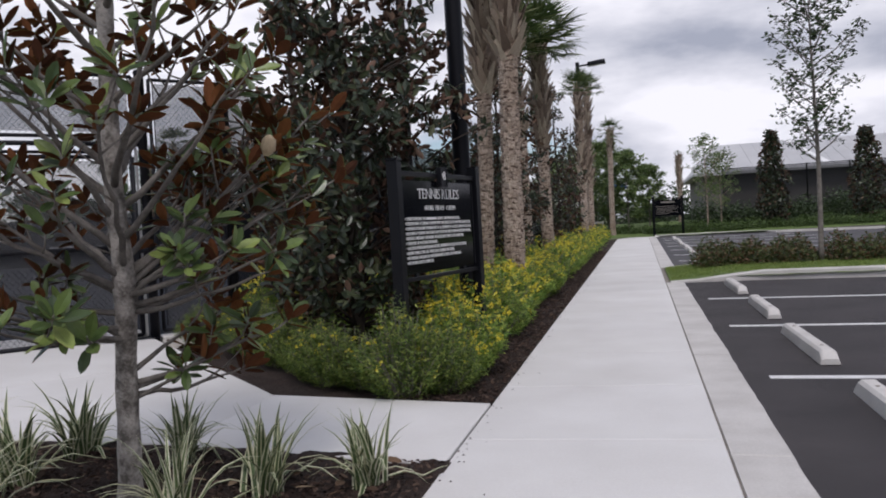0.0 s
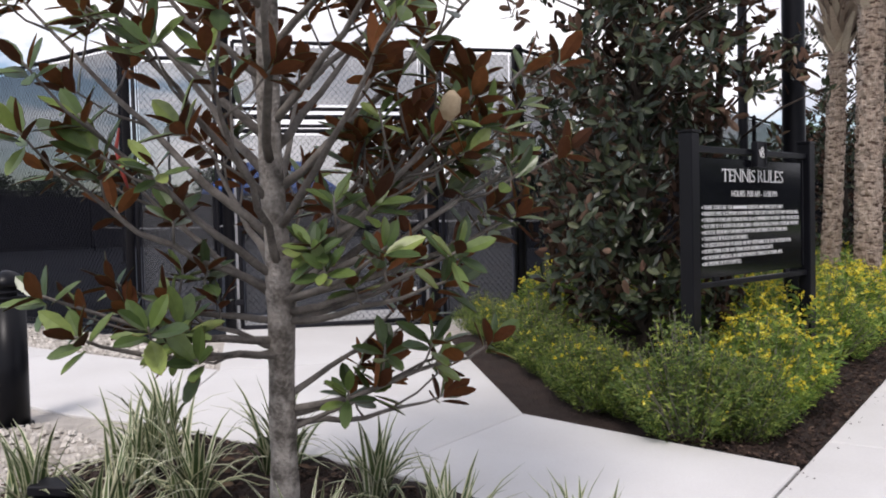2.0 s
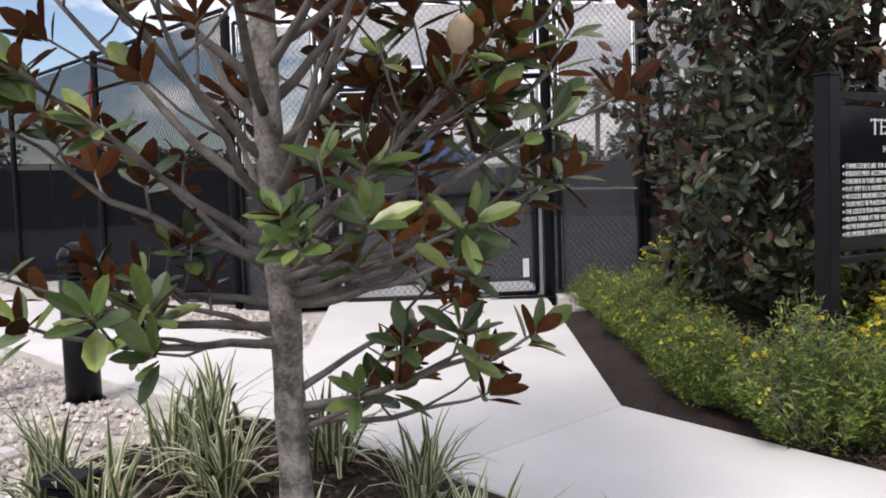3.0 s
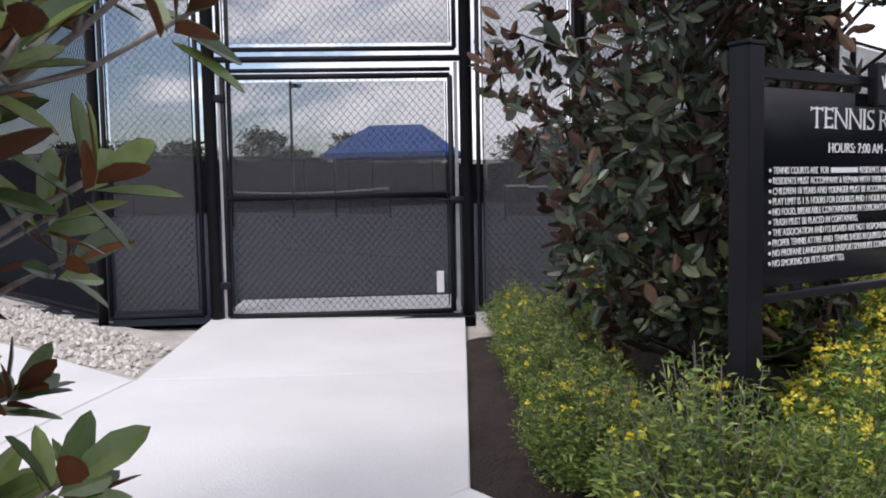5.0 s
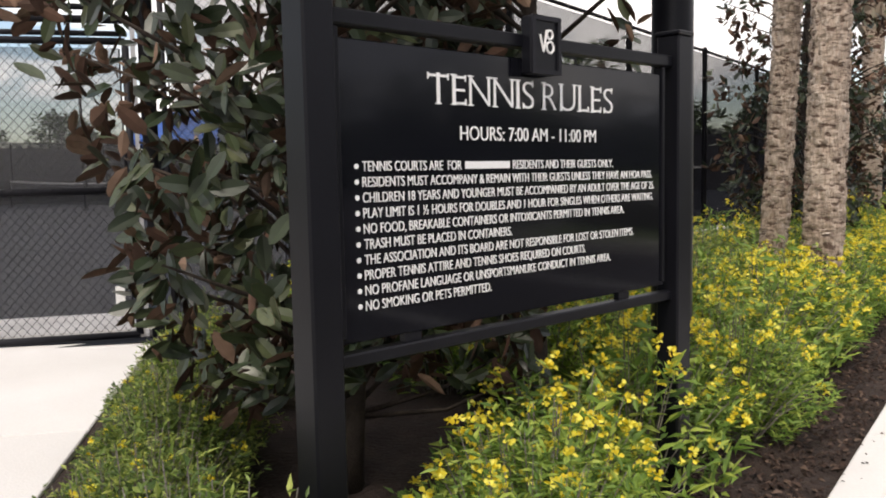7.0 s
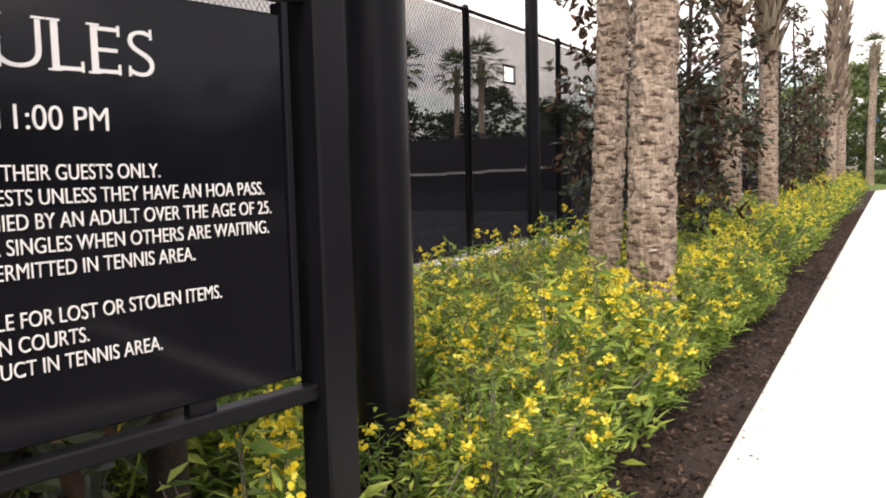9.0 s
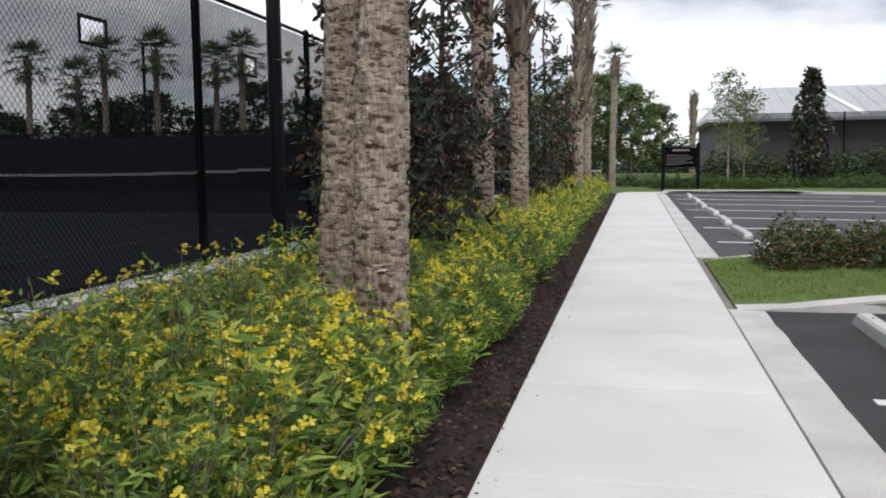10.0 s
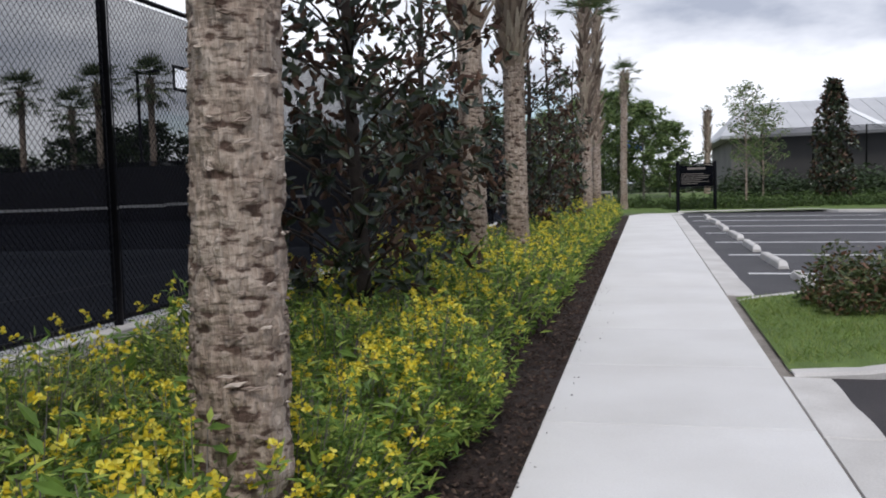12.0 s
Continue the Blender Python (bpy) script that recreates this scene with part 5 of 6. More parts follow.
def in_bed(x, y):
    """Inside the bed, clear of the walk to the gate, the posts and the trunks."""
    if y < 8.6 and (y - 5.95) < (-2.65 - x) * (8.35 - 5.83) / (5.3 - 2.65) + 0.46:
        return False
    if x < -1.72 and 6.12 < y < 8.35 and (x + 2.655 + y - 5.68) * 0.707 > 0.80:   # bare shade under the magnolia and the sign
        return False
    if y < 5.84:
        return False
    for cx, cy, cr in ((-1.845, 6.34, 0.31), (-1.525, 7.93, 0.07), (-1.77, 8.5, 0.1), (-2.225, 12.07, 0.2), (-1.655, 11.28, 0.2), (-2.55, 7.15, 0.2), (-2.15, 20.4, 0.24)):
        if (x - cx) ** 2 + (y - cy) ** 2 < cr ** 2:
            return False
    return True


def plant(mesh, x, y, z, s, label, group):
    ob = thing("flowering_shrub", label)
    for nm, me in zip(("foliage", "bloom", "stemwork"), mesh):
        tagged(part(nm, me, None, ob), kind="stuff")
    ob.matrix_basis = pose(x, y, z, 0, 0, rng.uniform(0, 360)) @ Matrix.Diagonal((s * rng.uniform(0.9, 1.15), s * rng.uniform(0.9, 1.15), s, 1))
    tagged(ob, "", "shrub", group)


count = 0
y = 5.93
while y < 13.6:
    x = -1.66 + 0.08 * math.sin(y * 3)
    while x > (-4.1 if y < 9.5 else -3.55):
        xx, yy = x + rng.uniform(-0.08, 0.08), y + rng.uniform(-0.1, 0.1)
        if in_bed(xx, yy):
            green = yy < 6.2 or (yy < 8.2 and xx < -2.2) or (yy > 10.4 and xx < -2.4)
            plant((SH_GREEN if green else SH_NEAR)[count % (2 if green else 4)], xx, yy, bed_z(xx, yy), (0.98 + 0.17 * noise.noise(Vector((xx * 1.1, yy * 1.1, 4.0))) + rng.uniform(-0.10, 0.12)) * (0.85 if xx < -2.9 and yy > 9 else 0.74 if xx < -1.78 and 6.25 < yy < 8.3 else 1.0),
                  "low green shrub with a few yellow flowers" if green else "low green shrub thick with yellow flowers", "flower bed shrubs")
            count += 1
        x -= 0.50
    y += 0.47
for x, y, k in ((-2.20, 6.08, 0.70), (-2.50, 6.26, 0.76), (-2.85, 6.62, 0.80), (-3.20, 7.00, 0.84), (-3.60, 7.42, 0.84), (-1.45, 6.30, 0.78), (-1.46, 6.68, 0.92)):
    plant((SH_GREEN if x < -2 else SH_NEAR)[0], x, y, bed_z(x, y), k, "low green shrub with a few yellow flowers" if x < -2 else "low green shrub thick with yellow flowers", "flower bed shrubs")
edge = Vector((-0.725, 0.689))
for i in range(9):
    q = Vector((-2.62, 5.98)) + edge * (0.38 * i) + Vector((0.689, 0.725)) * 0.22
    plant(SH_GREEN[i % 2], q.x, q.y, bed_z(q.x, q.y), rng.uniform(0.58, 0.72), "low green shrub with a few yellow flowers", "flower bed shrubs")
for i in (0, 2, 3):
    q = Vector((-1.46 - 0.29 * i, 6.02 + 0.03 * math.sin(i * 2.2)))
    plant(SH_GREEN[i % 2], q.x, q.y, bed_z(q.x, q.y), rng.uniform(0.6, 0.75), "low green shrub with a few yellow flowers", "flower bed shrubs")
while y < 38:
    for x in (-1.68, -2.3, -3.0):
        xx, yy = x + rng.uniform(-0.1, 0.1), y + rng.uniform(-0.12, 0.12)
        if in_bed(xx, yy) and (x > -2.8 or y < 22):
            plant(SH_FAR[count % 3], xx, yy, bed_z(xx, yy), rng.uniform(0.9, 1.15), "low green shrub thick with yellow flowers", "flower bed shrubs")
            count += 1
    y += 0.62


# strap-leaved clumps, striped cream
def strap_clump(n, h, seed):
    out = []
    for i in range(n):
        g = Geo()
        a = rng.uniform(0, 2 * math.pi)
        tilt = abs(rng.normal(0, 0.62)) + 0.12
        L = h * rng.uniform(0.65, 1.1)
        w = rng.uniform(0.011, 0.019)
        bx, by = 0.035 * rng.normal(), 0.035 * rng.normal()
        d = np.array([math.cos(a), math.sin(a)])
        sd = np.array([-d[1], d[0]])
        rows = []
        for s in np.linspace(0, 1, 6):
            th = tilt * (0.55 + 0.55 * s * s + 0.2 * s)
            rows.append((s, L * s * math.sin(min(th, 1.9)) * 0.95, L * s * math.cos(min(th, 1.7)) if th < 1.5 else L * s * 0.15))
        vs = []
        for s, ro, zz in rows:
            ww = w * (1.0 - s ** 2.2) + 0.0006
            for k, (u, dz) in enumerate(((-1, 0.35), (-0.55, 0.15), (0, 0), (0.55, 0.15), (1, 0.35))):
                p = np.array([bx, by]) + d * ro + sd * ww * u
                vs.append((p[0], p[1], zz + dz * ww))
        inner, outer = [], []
        for r_ in range(5):
            for k in range(4):
                q = (r_ * 5 + k, r_ * 5 + k + 1, r_ * 5 + k + 6, r_ * 5 + k + 5)
                (outer if k in (0, 3) else inner).append(q)
        g.add(vs, inner, 0)
        n0 = g.n - len(vs)
        g.f.extend([tuple(i_ + n0 for i_ in q) for q in outer])
        g.m.extend([1] * len(outer))
        out.append(g.mesh("blade", [STRAP_G, STRAP_W], True))
    return out


CL = [strap_clump(44, 0.45, i) for i in range(4)]
spots = [(-1.33, 3.78), (-1.76, 3.60), (-2.42, 4.02), (-3.08, 4.08), (-1.98, 3.18), (-2.80, 2.98), (-3.36, 3.02), (-3.04, 3.52), (-3.46, 3.56), (-3.70, 3.86)]
for i, (x, y) in enumerate(spots):
    s = rng.uniform(0.92, 1.10)
    ob = thing("strap_leaf_clump", "clump of cream striped strap leaves in dark mulch")
    for me in CL[i % 4]:
        part("blade", me, None, ob)
    ob.matrix_basis = pose(x, y, slope(x) - 0.01, 0, 0, 73 * i) @ Matrix.Diagonal((s, s, s, 1))
    tagged(ob, "", "plant", "strap leaf clumps")


# island hedge, grass, island tree
def leaf_bush(r, h, n, size, mats, ex=(1, 1)):
    g = Geo()
    P = rand_dirs(n, -0.1, 1.0) * (rng.uniform(0.25, 1.0, (n, 1)) ** 0.5)
    P *= np.array([r * ex[0], r * ex[1], h])
    P[:, 2] = np.abs(P[:, 2]) * (1 + 0.3 * np.sin(P[:, 0] * 9 + P[:, 1] * 7))
    d = rand_dirs(n, -0.2, 1.0)
    g.many(SMALL_V, SMALL_F, P, frames(d, rand_dirs(n, 0.0, 1.0)), rng.uniform(0.6, 1.3, n) * size, 0)
    for k in range(10):
        q = P[k * 7]
        g.tube([(0, 0, 0), tuple(q * 0.6), tuple(q)], [0.008, 0.006, 0.003], 4, 1, False)
    return g.mesh("hedge_shrub", mats)


HB = [leaf_bush(0.36, 0.56, 1300, 0.075, [HEDGE, TWIG]) for _ in range(3)]
count = 0
x = 1.35
while x < 9.4:
    for yy in (16.95, 17.45):
        if abs(x - 3.3) < 0.3:
            continue
        s = rng.uniform(0.85, 1.1)
        ob = part("hedge_shrub", HB[count % 3], None, None, "loose green and reddish hedge shrub on the island")
        ob.matrix_basis = pose(x + rng.uniform(-0.1, 0.1), yy + rng.uniform(-0.08, 0.08), 0.09, 0, 0, 50 * count) @ Matrix.Diagonal((s, s, s * 0.78, 1))
        tagged(ob, "", "shrub", "island hedge")
        count += 1
    x += 0.4


def blades(n, x0, x1, y0, y1, z, h, keep=None):
    P = np.stack([rng.uniform(x0, x1, n), rng.uniform(y0, y1, n), np.zeros(n)], 1)
    P[:, 2] = np.array([z(px, py) for px, py in P[:, :2]])
    d = rand_dirs(n, 0.45, 1.0)
    g = Geo().many([(0, 0.06, 0), (0, -0.06, 0), (1, 0, 0.1)], [(0, 1, 2)], P, frames(d, rand_dirs(n, -0.3, 0.3)), rng.uniform(0.6, 1.3, n) * h)
    return g


g = blades(26000, 0.47, 5.5, ISL0 + 0.24, ISL1 - 0.3, lambda x, y: island_z(x, y) - 0.005, 0.055)
whole("island_grass", g, BLADE, "short green grass blades", "grass", kind="stuff")


def airy_tree(x, y, z, h, r, n, trunk_r, leaf, mats, label, bare=0.3, density=1.0, cone=False, limb_n=26):
    """A tree with a tapered trunk, rising limbs, twigs and many small leaves with gaps between."""
    t = thing("tree", label, "tree", at=pose(x, y, z))
    part("trunk", Geo().tube([(0.02 * math.sin(k), 0.02 * math.cos(k * 1.3), k) for k in np.linspace(-0.1, h, 16)], [max(trunk_r * (1 - 0.9 * k / h), 0.006) for k in np.linspace(0, h, 16)], 9), mats[1], t, "", True)
    ends = []
    for i in range(limb_n):
        k = i / limb_n
        zz = h * (bare + (0.97 - bare) * k)
        a = i * 2.399 + x
        lb = Geo()
        rr = r * ((1 - k) if cone else math.sin(math.pi * (0.18 + 0.8 * k)) ** 0.8) * rng.uniform(0.7, 1.1)
        tip = np.array([rr * math.cos(a), rr * math.sin(a), min(zz + rr * 0.8, h * 1.03)])
        lb.tube([(0, 0, zz), tuple(np.array([0, 0, zz]) * 0.5 + tip * 0.5 + np.array([0, 0, -0.06 * rr])), tuple(tip)], [trunk_r * 0.35 * (1 - 0.6 * k), trunk_r * 0.22, 0.005], 5)
        for s in (0.45, 0.65, 0.85, 1.0):
            c = np.array([0, 0, zz]) * (1 - s) + tip * s
            for _ in range(2):
                e = c + rand_dirs(1, -0.2, 0.8)[0] * rng.uniform(0.12, 0.4) * r * 0.6
                lb.tube([tuple(c), tuple(e)], [0.006, 0.003], 4, 0, False)
                ends.append(e)
        part("limb", lb, mats[1], t, "", True)
    E = np.array(ends)
    per = max(int(n / len(E)), 3)
    P = np.repeat(E, per, 0) + rand_dirs(len(E) * per) * rng.uniform(0, 0.20 * r, (len(E) * per, 1))
    m = len(P)
    g = Geo().many(SMALL_V, SMALL_F, P, frames(rand_dirs(m, -0.6, 0.7), rand_dirs(m)), rng.uniform(0.7, 1.3, m) * leaf)
    part("crown", g, mats[0], t)
    return t


airy_tree(3.3, 17.1, 0.08, 5.6, 0.86, 2500, 0.055, 0.11, [TREE_D, TWIG], "slender young tree with sparse crown on the island", 0.34, limb_n=34)
airy_tree(4.10, 51.2, 0.15, 5.7, 1.15, 1900, 0.06, 0.15, [TREE_M, BARK_P], "light green young tree past the lot", 0.3)
airy_tree(5.0, 52.4, 0.15, 4.7, 1.15, 2000, 0.055, 0.15, [TREE_M, BARK_P], "light green young tree past the lot", 0.25)
for i, (tx, ty, th, tr) in enumerate([(-3.6, 53, 5.4, 1.5), (-1.9, 55, 6.2, 1.5), (-0.6, 54, 5.4, 1.4), (-5.2, 52, 4.8, 1.5), (0.8, 58, 4.6, 1.3), (-2.8, 58, 6.4, 1.6)]):
    airy_tree(tx, ty, 0.1, th, tr, 3800, 0.08, 0.24, [TREE_M, TWIG], "feathery green tree past the walk", 0.14, limb_n=20)
for i in range(14):
    tx, ty = -9 - 2.6 * i + rng.uniform(-0.6, 0.6), 52 + rng.uniform(-2, 5)
    airy_tree(tx, ty, 0.1, rng.uniform(4.2, 6.5), 1.9, 2600, 0.1, 0.34, [TREE_D, TWIG], "dark tree beyond the tennis courts", 0.1)
for i in range(10):
    tx, ty = -45 + rng.uniform(-3, 2), 8 + 3.9 * i + rng.uniform(-1, 1)
    airy_tree(tx, ty, 0.1, rng.uniform(3.4, 4.9), 1.8, 2200, 0.1, 0.34, [TREE_D, TWIG], "dark tree west of the courts", 0.1)

# far shrubs along the end of the lot
FB = [leaf_bush(0.8, 0.75, 1300, 0.14, [SHRUB_D, TWIG]) for _ in range(3)]
count = 0
for row, yy in enumerate((50.0, 51.4)):
    x = 0.9 if row == 0 else -4.2
    while x < 24:
        s = rng.uniform(0.75, 1.1)
        ob = part("verge_shrub", FB[count % 3], None, None, "low green shrub at the end of the lot")
        ob.matrix_basis = pose(x, yy + rng.uniform(-0.3, 0.3), 0.1, 0, 0, 40 * count) @ Matrix.Diagonal((s, s, s * 0.75, 1))
        tagged(ob, "", "shrub", "verge shrubs")
        count += 1
        x += 1.15
FH = [leaf_bush(1.5, 2.1, 1800, 0.26, [TREE_D, TWIG]) for _ in range(3)]
for i in range(15):
    ob = part("tall_hedge", FH[i % 3], None, None, "dark tall hedge in front of the far fence")
    ob.matrix_basis = pose(4.5 + 2.1 * i, 57.5 + rng.uniform(-0.6, 0.6), 0.5, 0, 0, 60 * i) @ Matrix.Diagonal((1, 1, rng.uniform(0.5, 0.8), 1))
    tagged(ob, "", "hedge", "far hedge")
for i in range(26):
    ob = part("distant_tree", FH[i % 3], None, None, "distant dark belt of trees")
    s = rng.uniform(1.6, 2.9)
    ob.matrix_basis = pose(-80 + 8.5 * i, 118 + rng.uniform(-8, 8), 0.0, 0, 0, 60 * i) @ Matrix.Diagonal((s * 1.7, s * 1.5, s, 1))
    tagged(ob, "", "tree", "far tree belt")
for i in range(18):
    ob = part("distant_tree", FH[i % 3], None, None, "distant dark belt of trees")
    s = rng.uniform(1.6, 2.6)
    ob.matrix_basis = pose(-100 + rng.uniform(-6, 6), -20 + 8.0 * i, 0.0, 0, 0, 60 * i) @ Matrix.Diagonal((s * 1.5, s * 1.7, s, 1))
    tagged(ob, "", "tree", "far tree belt")

for i in range(14):
    ob = part("distant_tree", FH[i % 3], None, None, "distant dark belt of trees")
    s = rng.uniform(3.4, 5.0)
    ob.matrix_basis = pose(58 + rng.uniform(-5, 5), -40 + 8.5 * i, -0.3, 0, 0, 60 * i) @ Matrix.Diagonal((s * 1.2, s * 1.4, s, 1))
    tagged(ob, "", "tree", "far tree belt")

# ---------------------------------------------------------------- things past the lot
rules_sign(along((0.64, 40.3), (1.98, 41.2), 0.30), False)
fence_run((6.0, 61.0), (45.0, 61.0), 14, 0.6, 4.26, screen=(0.06, 3.6), link=False)
hall = thing("sports_hall", "long low hall with a pale grey metal roof", "building", at=pose(0, 0, 0))
part("wall", Geo().box(5.4, 44, 72, 90, -1.2, 4.45), WALLB, hall)
g = Geo()
g.add([(4.6, 71, 4.45), (45, 71, 4.45), (45, 81, 7.4), (7.2, 81, 7.4), (4.6, 91, 4.45), (45, 91, 4.45),
       (4.6, 71, 4.25), (45, 71, 4.25), (45, 91, 4.25), (4.6, 91, 4.25)],
      [(0, 1, 2, 3), (3, 2, 5, 4), (0, 3, 4), (1, 5, 2), (6, 7, 1, 0), (7, 8, 5, 1), (9, 6, 0, 4), (8, 9, 4, 5), (9, 8, 7, 6)])
roof = part("roof", g, ROOF, hall, "pale metal roof")
for k in range(36):
    x = 7.4 + k * 1.03
    sg = Geo().add([(x, 71, 4.46), (x + 0.06, 71, 4.46), (x + 0.06, 81, 7.41), (x, 81, 7.41), (x, 71, 4.485), (x + 0.06, 71, 4.485), (x + 0.06, 81, 7.435), (x, 81, 7.435)],
                   [(4, 5, 6, 7), (0, 1, 5, 4), (1, 2, 6, 5), (3, 0, 4, 7)])
    part("seam", sg, ROOF, roof)
part("skylight", Geo().add([(15.0, 71.4, 4.60), (15.5, 71.4, 4.60), (13.75, 80.5, 7.28), (13.4, 80.5, 7.28), (15.0, 71.4, 4.64), (15.5, 71.4, 4.64), (13.75, 80.5, 7.34), (13.4, 80.5, 7.34)],
                           [(4, 5, 6, 7), (0, 1, 5, 4), (1, 2, 6, 5), (3, 0, 4, 7)]), WHITE, roof)

# low white rail past the walk
rail = thing("rail_fence", "low pale rail fence past the walk", "fence", at=pose(-8.2, 53.5, 0.05))
for k in range(5):
    part("post", Geo().box(k * 1.5 - 0.05, k * 1.5 + 0.05, -0.05, 0.05, 0, 1.0, 0, 0.01), KERB, rail)
for z in (0.45, 0.85):
    part("rail", Geo().box(0, 6.0, -0.03, 0.03, z, z + 0.12, 0, 0.01), KERB, rail)

# inside the courts
for x0 in (-18.9, -36.9):
    net = thing("tennis_net", "dark tennis net with a white top band", "net", "tennis nets", at=pose(x0, 24.0, 0.31))
    for x in (0, 12.2):
        part("post", Geo().tube([(x, 0, -0.1), (x, 0, 1.09)], [0.04, 0.04], 10), BLACK_DULL, net, "", True)
    g = Geo()
    tape = Geo()
    n = 12
    for k in range(n):
        a, b = k / n, (k + 1) / n
        ha, hb = 1.07 - 0.15 * (1 - (2 * a - 1) ** 2), 1.07 - 0.15 * (1 - (2 * b - 1) ** 2)
        xa, xb = 12.2 * a, 12.2 * b
        g.add([(xa, 0, 0.05), (xb, 0, 0.05), (xb, 0, hb - 0.05), (xa, 0, ha - 0.05)], [(0, 1, 2, 3)])
        tape.box(xa, xb, -0.012, 0.012, (ha + hb) / 2 - 0.055, (ha + hb) / 2)
    part("netting", g, SCREEN, net)
    part("band", tape, BAND, net, "white canvas band")
cp = thing("shade_canopy", "blue canvas hip roof shade canopy on four posts", "canopy", at=pose(-27.3, 26.6, 0.22, 0, 0, 42))
for x in (-2.3, 2.3):
    for y in (-1.6, 1.6):
        part("post", Geo().tube([(x, y, 0), (x, y, 2.65)], [0.05, 0.05], 10), BLACK_DULL, cp, "", True)
part("roof", Geo().add([(-2.7, -2, 2.55), (2.7, -2, 2.55), (2.7, 2, 2.55), (-2.7, 2, 2.55), (-1.1, 0, 3.75), (1.1, 0, 3.75), (-2.7, -2, 2.35), (2.7, -2, 2.35), (2.7, 2, 2.35), (-2.7, 2, 2.35)],
                       [(0, 1, 5, 4), (1, 2, 5), (2, 3, 4, 5), (3, 0, 4), (6, 7, 1, 0), (7, 8, 2, 1), (8, 9, 3, 2), (9, 6, 0, 3)]), BLUE, cp, "blue canvas roof")
cp2 = thing("shade_canopy", "small blue canopy far past the walk", "canopy", at=pose(-1.6, 60, 0.1))
part("post", Geo().tube([(0, 0, 0), (0, 0, 3.4)], [0.06, 0.06], 8), BLACK_DULL, cp2, "", True)
part("roof", Geo().add([(-1, -1, 3.3), (1, -1, 3.3), (1, 1, 3.3), (-1, 1, 3.3), (0, 0, 3.9), (-1, -1, 3.2), (1, -1, 3.2), (1, 1, 3.2), (-1, 1, 3.2)],
                       [(0, 1, 4), (1, 2, 4), (2, 3, 4), (3, 0, 4), (5, 6, 1, 0), (6, 7, 2, 1), (7, 8, 3, 2), (8, 5, 0, 3)]), BLUE, cp2)
# ---------------------------------------------------------------- loose ground cover
n = 16000
P = np.stack([rng.uniform(-1.85, WALK_L - 0.02, n), 5.7 + 22 * rng.uniform(0, 1, n) ** 1.25, np.zeros(n)], 1)
P[:, 2] = [bed_z(x, y) + 0.008 + 0.012 * rng.uniform() for x, y in P[:, :2]]
g = Geo().many([(-0.5, -0.2, 0), (0.5, -0.15, 0), (0.45, 0.2, 0), (-0.5, 0.15, 0), (0, 0, 0.3)], [(0, 1, 4), (1, 2, 4), (2, 3, 4), (3, 0, 4)], P,
               frames(rand_dirs(n, -0.5, 0.5), np.array([0, 0, 1.0]) + 0.5 * rand_dirs(n)), rng.uniform(0.012, 0.045, n))
whole("mulch_chips", g, CHIP, "loose dark brown bark chips", "mulch", kind="stuff")
n = 9000
P = np.stack([rng.uniform(-3.9, WALK_L - 0.02, n), rng.uniform(1.5, 4.2, n), np.zeros(n)], 1)
P[:, 2] = [slope(x) + 0.008 + 0.012 * rng.uniform() for x in P[:, 0]]
g = Geo().many([(-0.5, -0.2, 0), (0.5, -0.15, 0), (0.45, 0.2, 0), (-0.5, 0.15, 0), (0, 0, 0.3)], [(0, 1, 4), (1, 2, 4), (2, 3, 4), (3, 0, 4)], P,
               frames(rand_dirs(n, -0.5, 0.5), np.array([0, 0, 1.0]) + 0.5 * rand_dirs(n)), rng.uniform(0.012, 0.045, n))
whole("mulch_chips", g, CHIP, "loose dark brown bark chips", "mulch", kind="stuff")
n = 14000
P = np.stack([rng.uniform(-9.0, -3.7, n), rng.uniform(1.6, 6.0, n), np.zeros(n)], 1)
keep = ~((P[:, 1] > 3.85) & (P[:, 1] < 5.47 + 0.12 * (P[:, 0] + 5.2))) & ~((P[:, 1] > 5.4) & (P[:, 0] + 5.21 > -1.14 * (P[:, 1] - 5.45) - 0.06)) & (P[:, 1] < 6.05)
P = P[keep]
n = len(P)
P[:, 2] = [slope(x) - 0.012 for x in P[:, 0]]
g = Geo().many([(-0.5, -0.4, 0), (0.5, -0.35, 0), (0.45, 0.4, 0), (-0.4, 0.45, 0), (-0.3, -0.2, 0.5), (0.3, -0.2, 0.45), (0.2, 0.25, 0.5)],
               [(0, 1, 5, 4), (1, 2, 6, 5), (2, 3, 6), (3, 0, 4, 6), (4, 5, 6)], P, frames(rand_dirs(n, -0.2, 0.2), np.array([0, 0, 1.0]) + 0.3 * rand_dirs(n)), rng.uniform(0.015, 0.05, n))
whole("gravel_stones", g, PEBBLE, "loose pale shell gravel stones", "gravel", kind="stuff")
n = 150
P = np.stack([WALK_L + rng.exponential(0.045, n), rng.uniform(3, 20, n), 0.003 + 0 * rng.uniform(0, 1, n)], 1)
g = Geo().many([(-0.5, -0.2, 0), (0.5, -0.15, 0), (0.45, 0.2, 0), (-0.5, 0.15, 0), (0, 0, 0.3)], [(0, 1, 4), (1, 2, 4), (2, 3, 4), (3, 0, 4)], P,
               frames(rand_dirs(n, -0.05, 0.05), np.array([0, 0, 1.0]) + 0.1 * rand_dirs(n)), rng.uniform(0.005, 0.02, n))
whole("stray_chips", g, CHIP, "stray bark chips on the edge of the sidewalk", "mulch", kind="stuff")

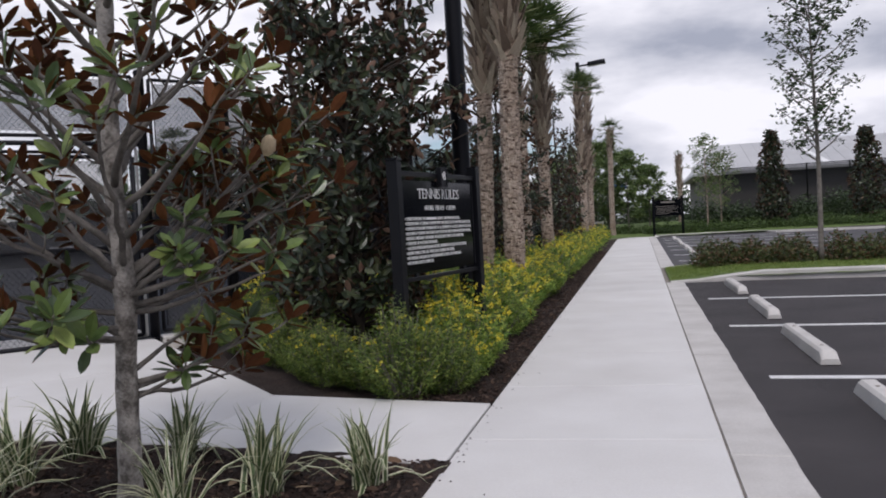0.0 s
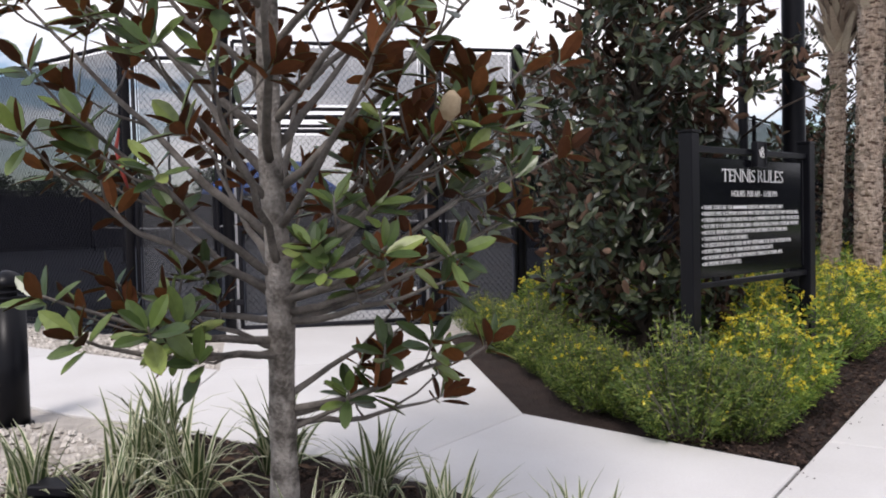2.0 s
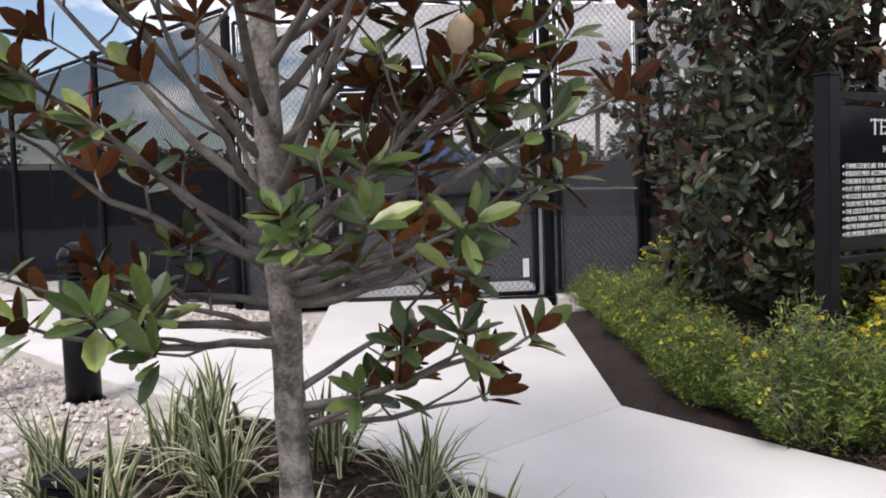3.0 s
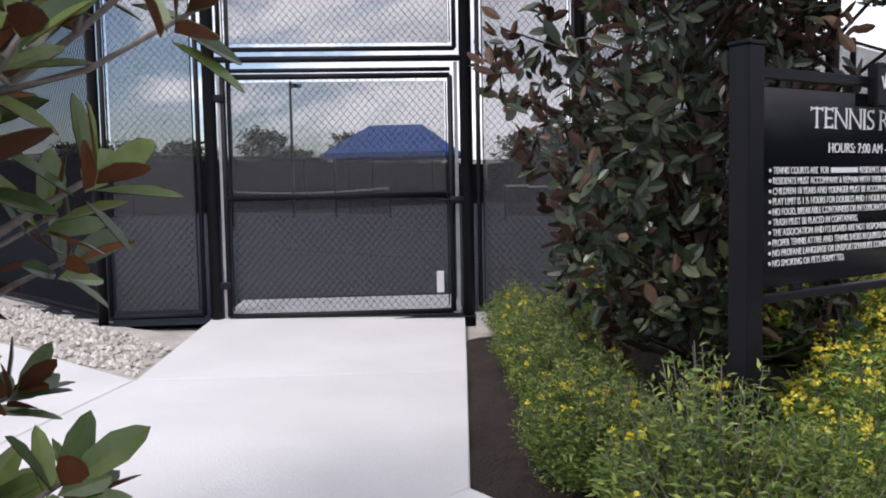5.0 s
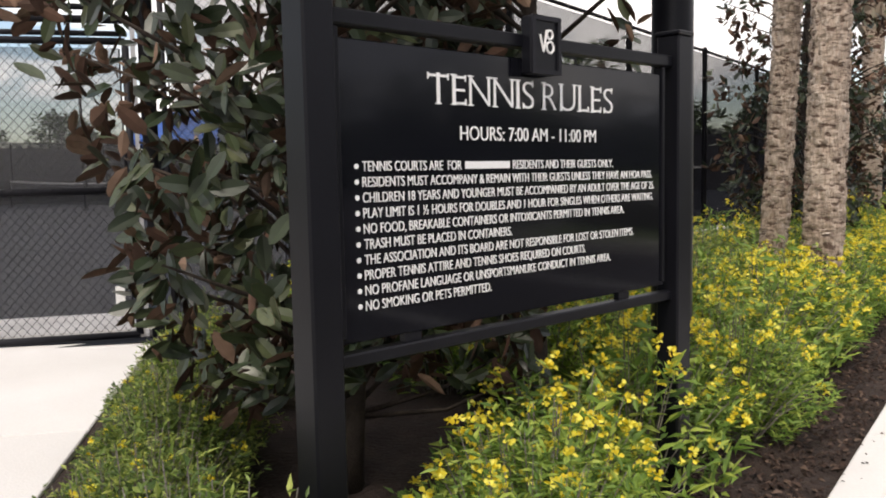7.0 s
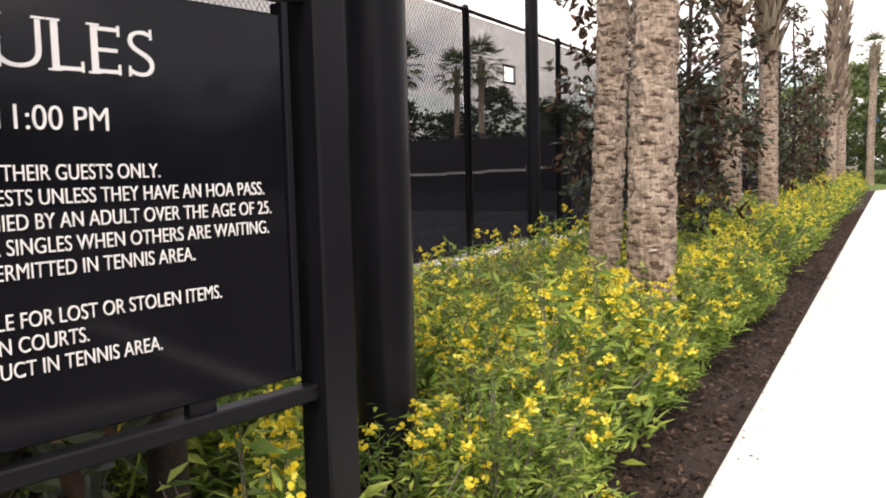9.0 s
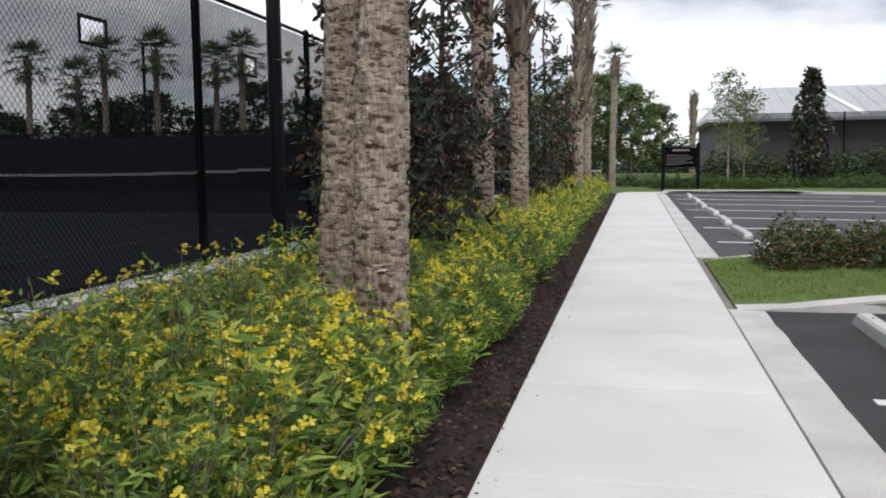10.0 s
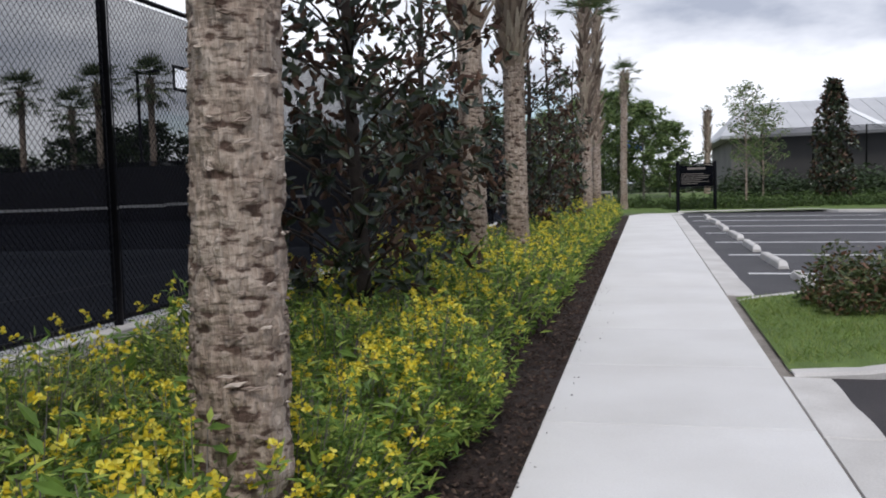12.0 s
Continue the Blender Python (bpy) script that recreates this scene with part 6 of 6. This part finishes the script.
# fallen magnolia leaves
n = 150
P = np.stack([rng.uniform(-3.6, WALK_L - 0.05, n), rng.uniform(1.6, 4.15, n), np.zeros(n)], 1)
P[:, 2] = [slope(x) + 0.03 for x in P[:, 0]]
g = Geo()
big_leaves(g, P, rand_dirs(n, -0.25, 0.25), np.array([0, 0, 1.0]) + 0.5 * rand_dirs(n), rng.uniform(0.05, 0.11, n), 0, 0)
whole("leaf_litter", g, LITTER, "dry brown fallen leaves lying on dark mulch", "leaf litter", kind="stuff")

# ---------------------------------------------------------------- paving, slab by slab
base = Geo().box(WALK_L + 0.01, KERB_R - 0.04, -14, 38.8, -0.25, -0.016)
sidewalk = whole("sidewalk", base, JOINT, "long pale broom-finished concrete sidewalk", "sidewalk", kind="structure")
gap = 0.005
y = -12.96
k = 0
while y < 38.6:
    y1 = min(y + 1.47, 38.7)
    g = Geo()
    zz = 0.0
    poly_prism(g, [(WALK_L, y + gap), (WALK_R - 0.006, y + gap), (WALK_R - 0.006, y1 - gap), (WALK_L, y1 - gap)], [zz] * 4, 0.10, bev=0.006)
    part("slab", g, CONCRETE, sidewalk)
    y = y1
kerb = whole("kerb_walk", Geo().box(WALK_R + 0.01, KERB_R - 0.01, -14, 38.8, -0.25, -0.03), JOINT, "flush concrete kerb strip along the asphalt", "kerb", kind="structure")
for a, b in [(-13.6 + 3.0 * i, -13.6 + 3.0 * (i + 1)) for i in range(9)] + [(13.4, 14.72)] + [(18.6 + 2.85 * i, 18.6 + 2.85 * (i + 1)) for i in range(7)]:
    g = Geo()
    # ragged edge against the asphalt
    m = 14
    right = [(KERB_R + 0.012 * noise.noise(Vector((0, (a + (b - a) * i / m) * 2.3, 1.0))) + 0.006 * noise.noise(Vector((3, (a + (b - a) * i / m) * 9, 1.0))), a + gap + (b - a - 2 * gap) * i / m) for i in range(m + 1)]
    pts = [(WALK_R + 0.006, a + gap)] + right + [(WALK_R + 0.006, b - gap)]
    poly_prism(g, pts, [-0.002] + [-0.010] * (m + 1) + [-0.002], 0.10, bev=0.006)
    part("kerb_stone", g, KERB, kerb)
# walk to the gate
walkway = whole("gate_walk", Geo().add([(-5.33, 8.30, 0.10), (-2.66, 5.72, 0.0), (-1.06, 5.6, -0.06), (-1.06, 4.2, -0.06), (-3.6, 4.4, 0.04), (-5.35, 4.0, 0.10), (-5.24, 5.45, 0.10), (-6.62, 6.75, 0.13)],
                                       [(0, 7, 6, 1), (1, 6, 5, 4), (1, 4, 3, 2)]), JOINT, "pale concrete walk leading to the court gate", "walk", kind="structure")


def slab(pts, parent):
    g = Geo()
    poly_prism(g, pts, [slope(p[0]) for p in pts], 0.10, bev=0.006)
    part("slab", g, CONCRETE, parent)


slab([(-1.046, 4.17), (-1.046, 5.60), (-2.661, 5.683), (-2.666, 4.36)], walkway)
slab([(-2.67, 4.36), (-2.665, 5.685), (-3.99, 7.02), (-5.20, 5.44), (-4.3, 4.20)], walkway)
slab([(-4.0, 7.03), (-5.33, 8.36), (-6.70, 6.76), (-5.21, 5.45)], walkway)
slab([(-4.31, 4.20), (-5.21, 5.435), (-6.9, 5.22), (-6.9, 3.93), (-4.9, 4.03)], walkway)
for k in range(4):
    x = -6.91 - 1.7 * k
    slab([(x, 3.93), (x, 5.21 - 0.04 * k), (x - 1.69, 5.17 - 0.04 * k), (x - 1.69, 3.93)], walkway)
# the walk bends past the far end
slab([(WALK_R, 38.72), (WALK_R + 0.45, 39.6), (WALK_R + 0.6, 43), (WALK_R - 0.9, 43), (WALK_L + 0.5, 40.2), (WALK_L, 38.72)], sidewalk)

# ---------------------------------------------------------------- lie of the land
# the ground climbs gently northwards; far things are set about the line of the walk
RISE = 0.007
FAR = Matrix.Translation((-0.43, 8.0, 1.36)) @ Matrix.Diagonal((0.8, 0.8, 0.8, 1)) @ Matrix.Translation((0.43, -8.0, -1.36))
LEVEL = ("ground", "lawn_west", "distant", "fence", "court", "rules_sign", "bollard", "tennis_net", "shade_canopy", "light_pole", "sun", "camera")
FAR_NAMES = ("verge", "kerb_far", "tall_hedge", "sports_hall", "rail_fence")
for ob in [o for o in scene.objects if o.parent is None and o.type in ("MESH", "EMPTY")]:
    at = ob.matrix_basis.translation
    far_fence = ob.name.startswith("fence") and at.x > 0
    if ob.name.startswith(FAR_NAMES) or far_fence or (at.y > 47 and at.x > -8 and ob.name.startswith(("magnolia", "palm", "tree", "light_pole", "shade_canopy"))):
        ob.matrix_basis = FAR @ ob.matrix_basis
    elif ob.name.startswith(LEVEL) or at.x < -8 or at.y > 80:
        continue
    elif at.length < 0.001:
        for o in [ob, *ob.children]:
            if o.type != "MESH" or ob.name.startswith("magnolia"):
                continue
            co = np.empty(len(o.data.vertices) * 3)
            o.data.vertices.foreach_get("co", co)
            co[2::3] += RISE * co[1::3]
            o.data.vertices.foreach_set("co", co)
            o.data.update()
    else:
        ob.matrix_basis = Matrix.Translation((0, 0, RISE * at.y)) @ ob.matrix_basis
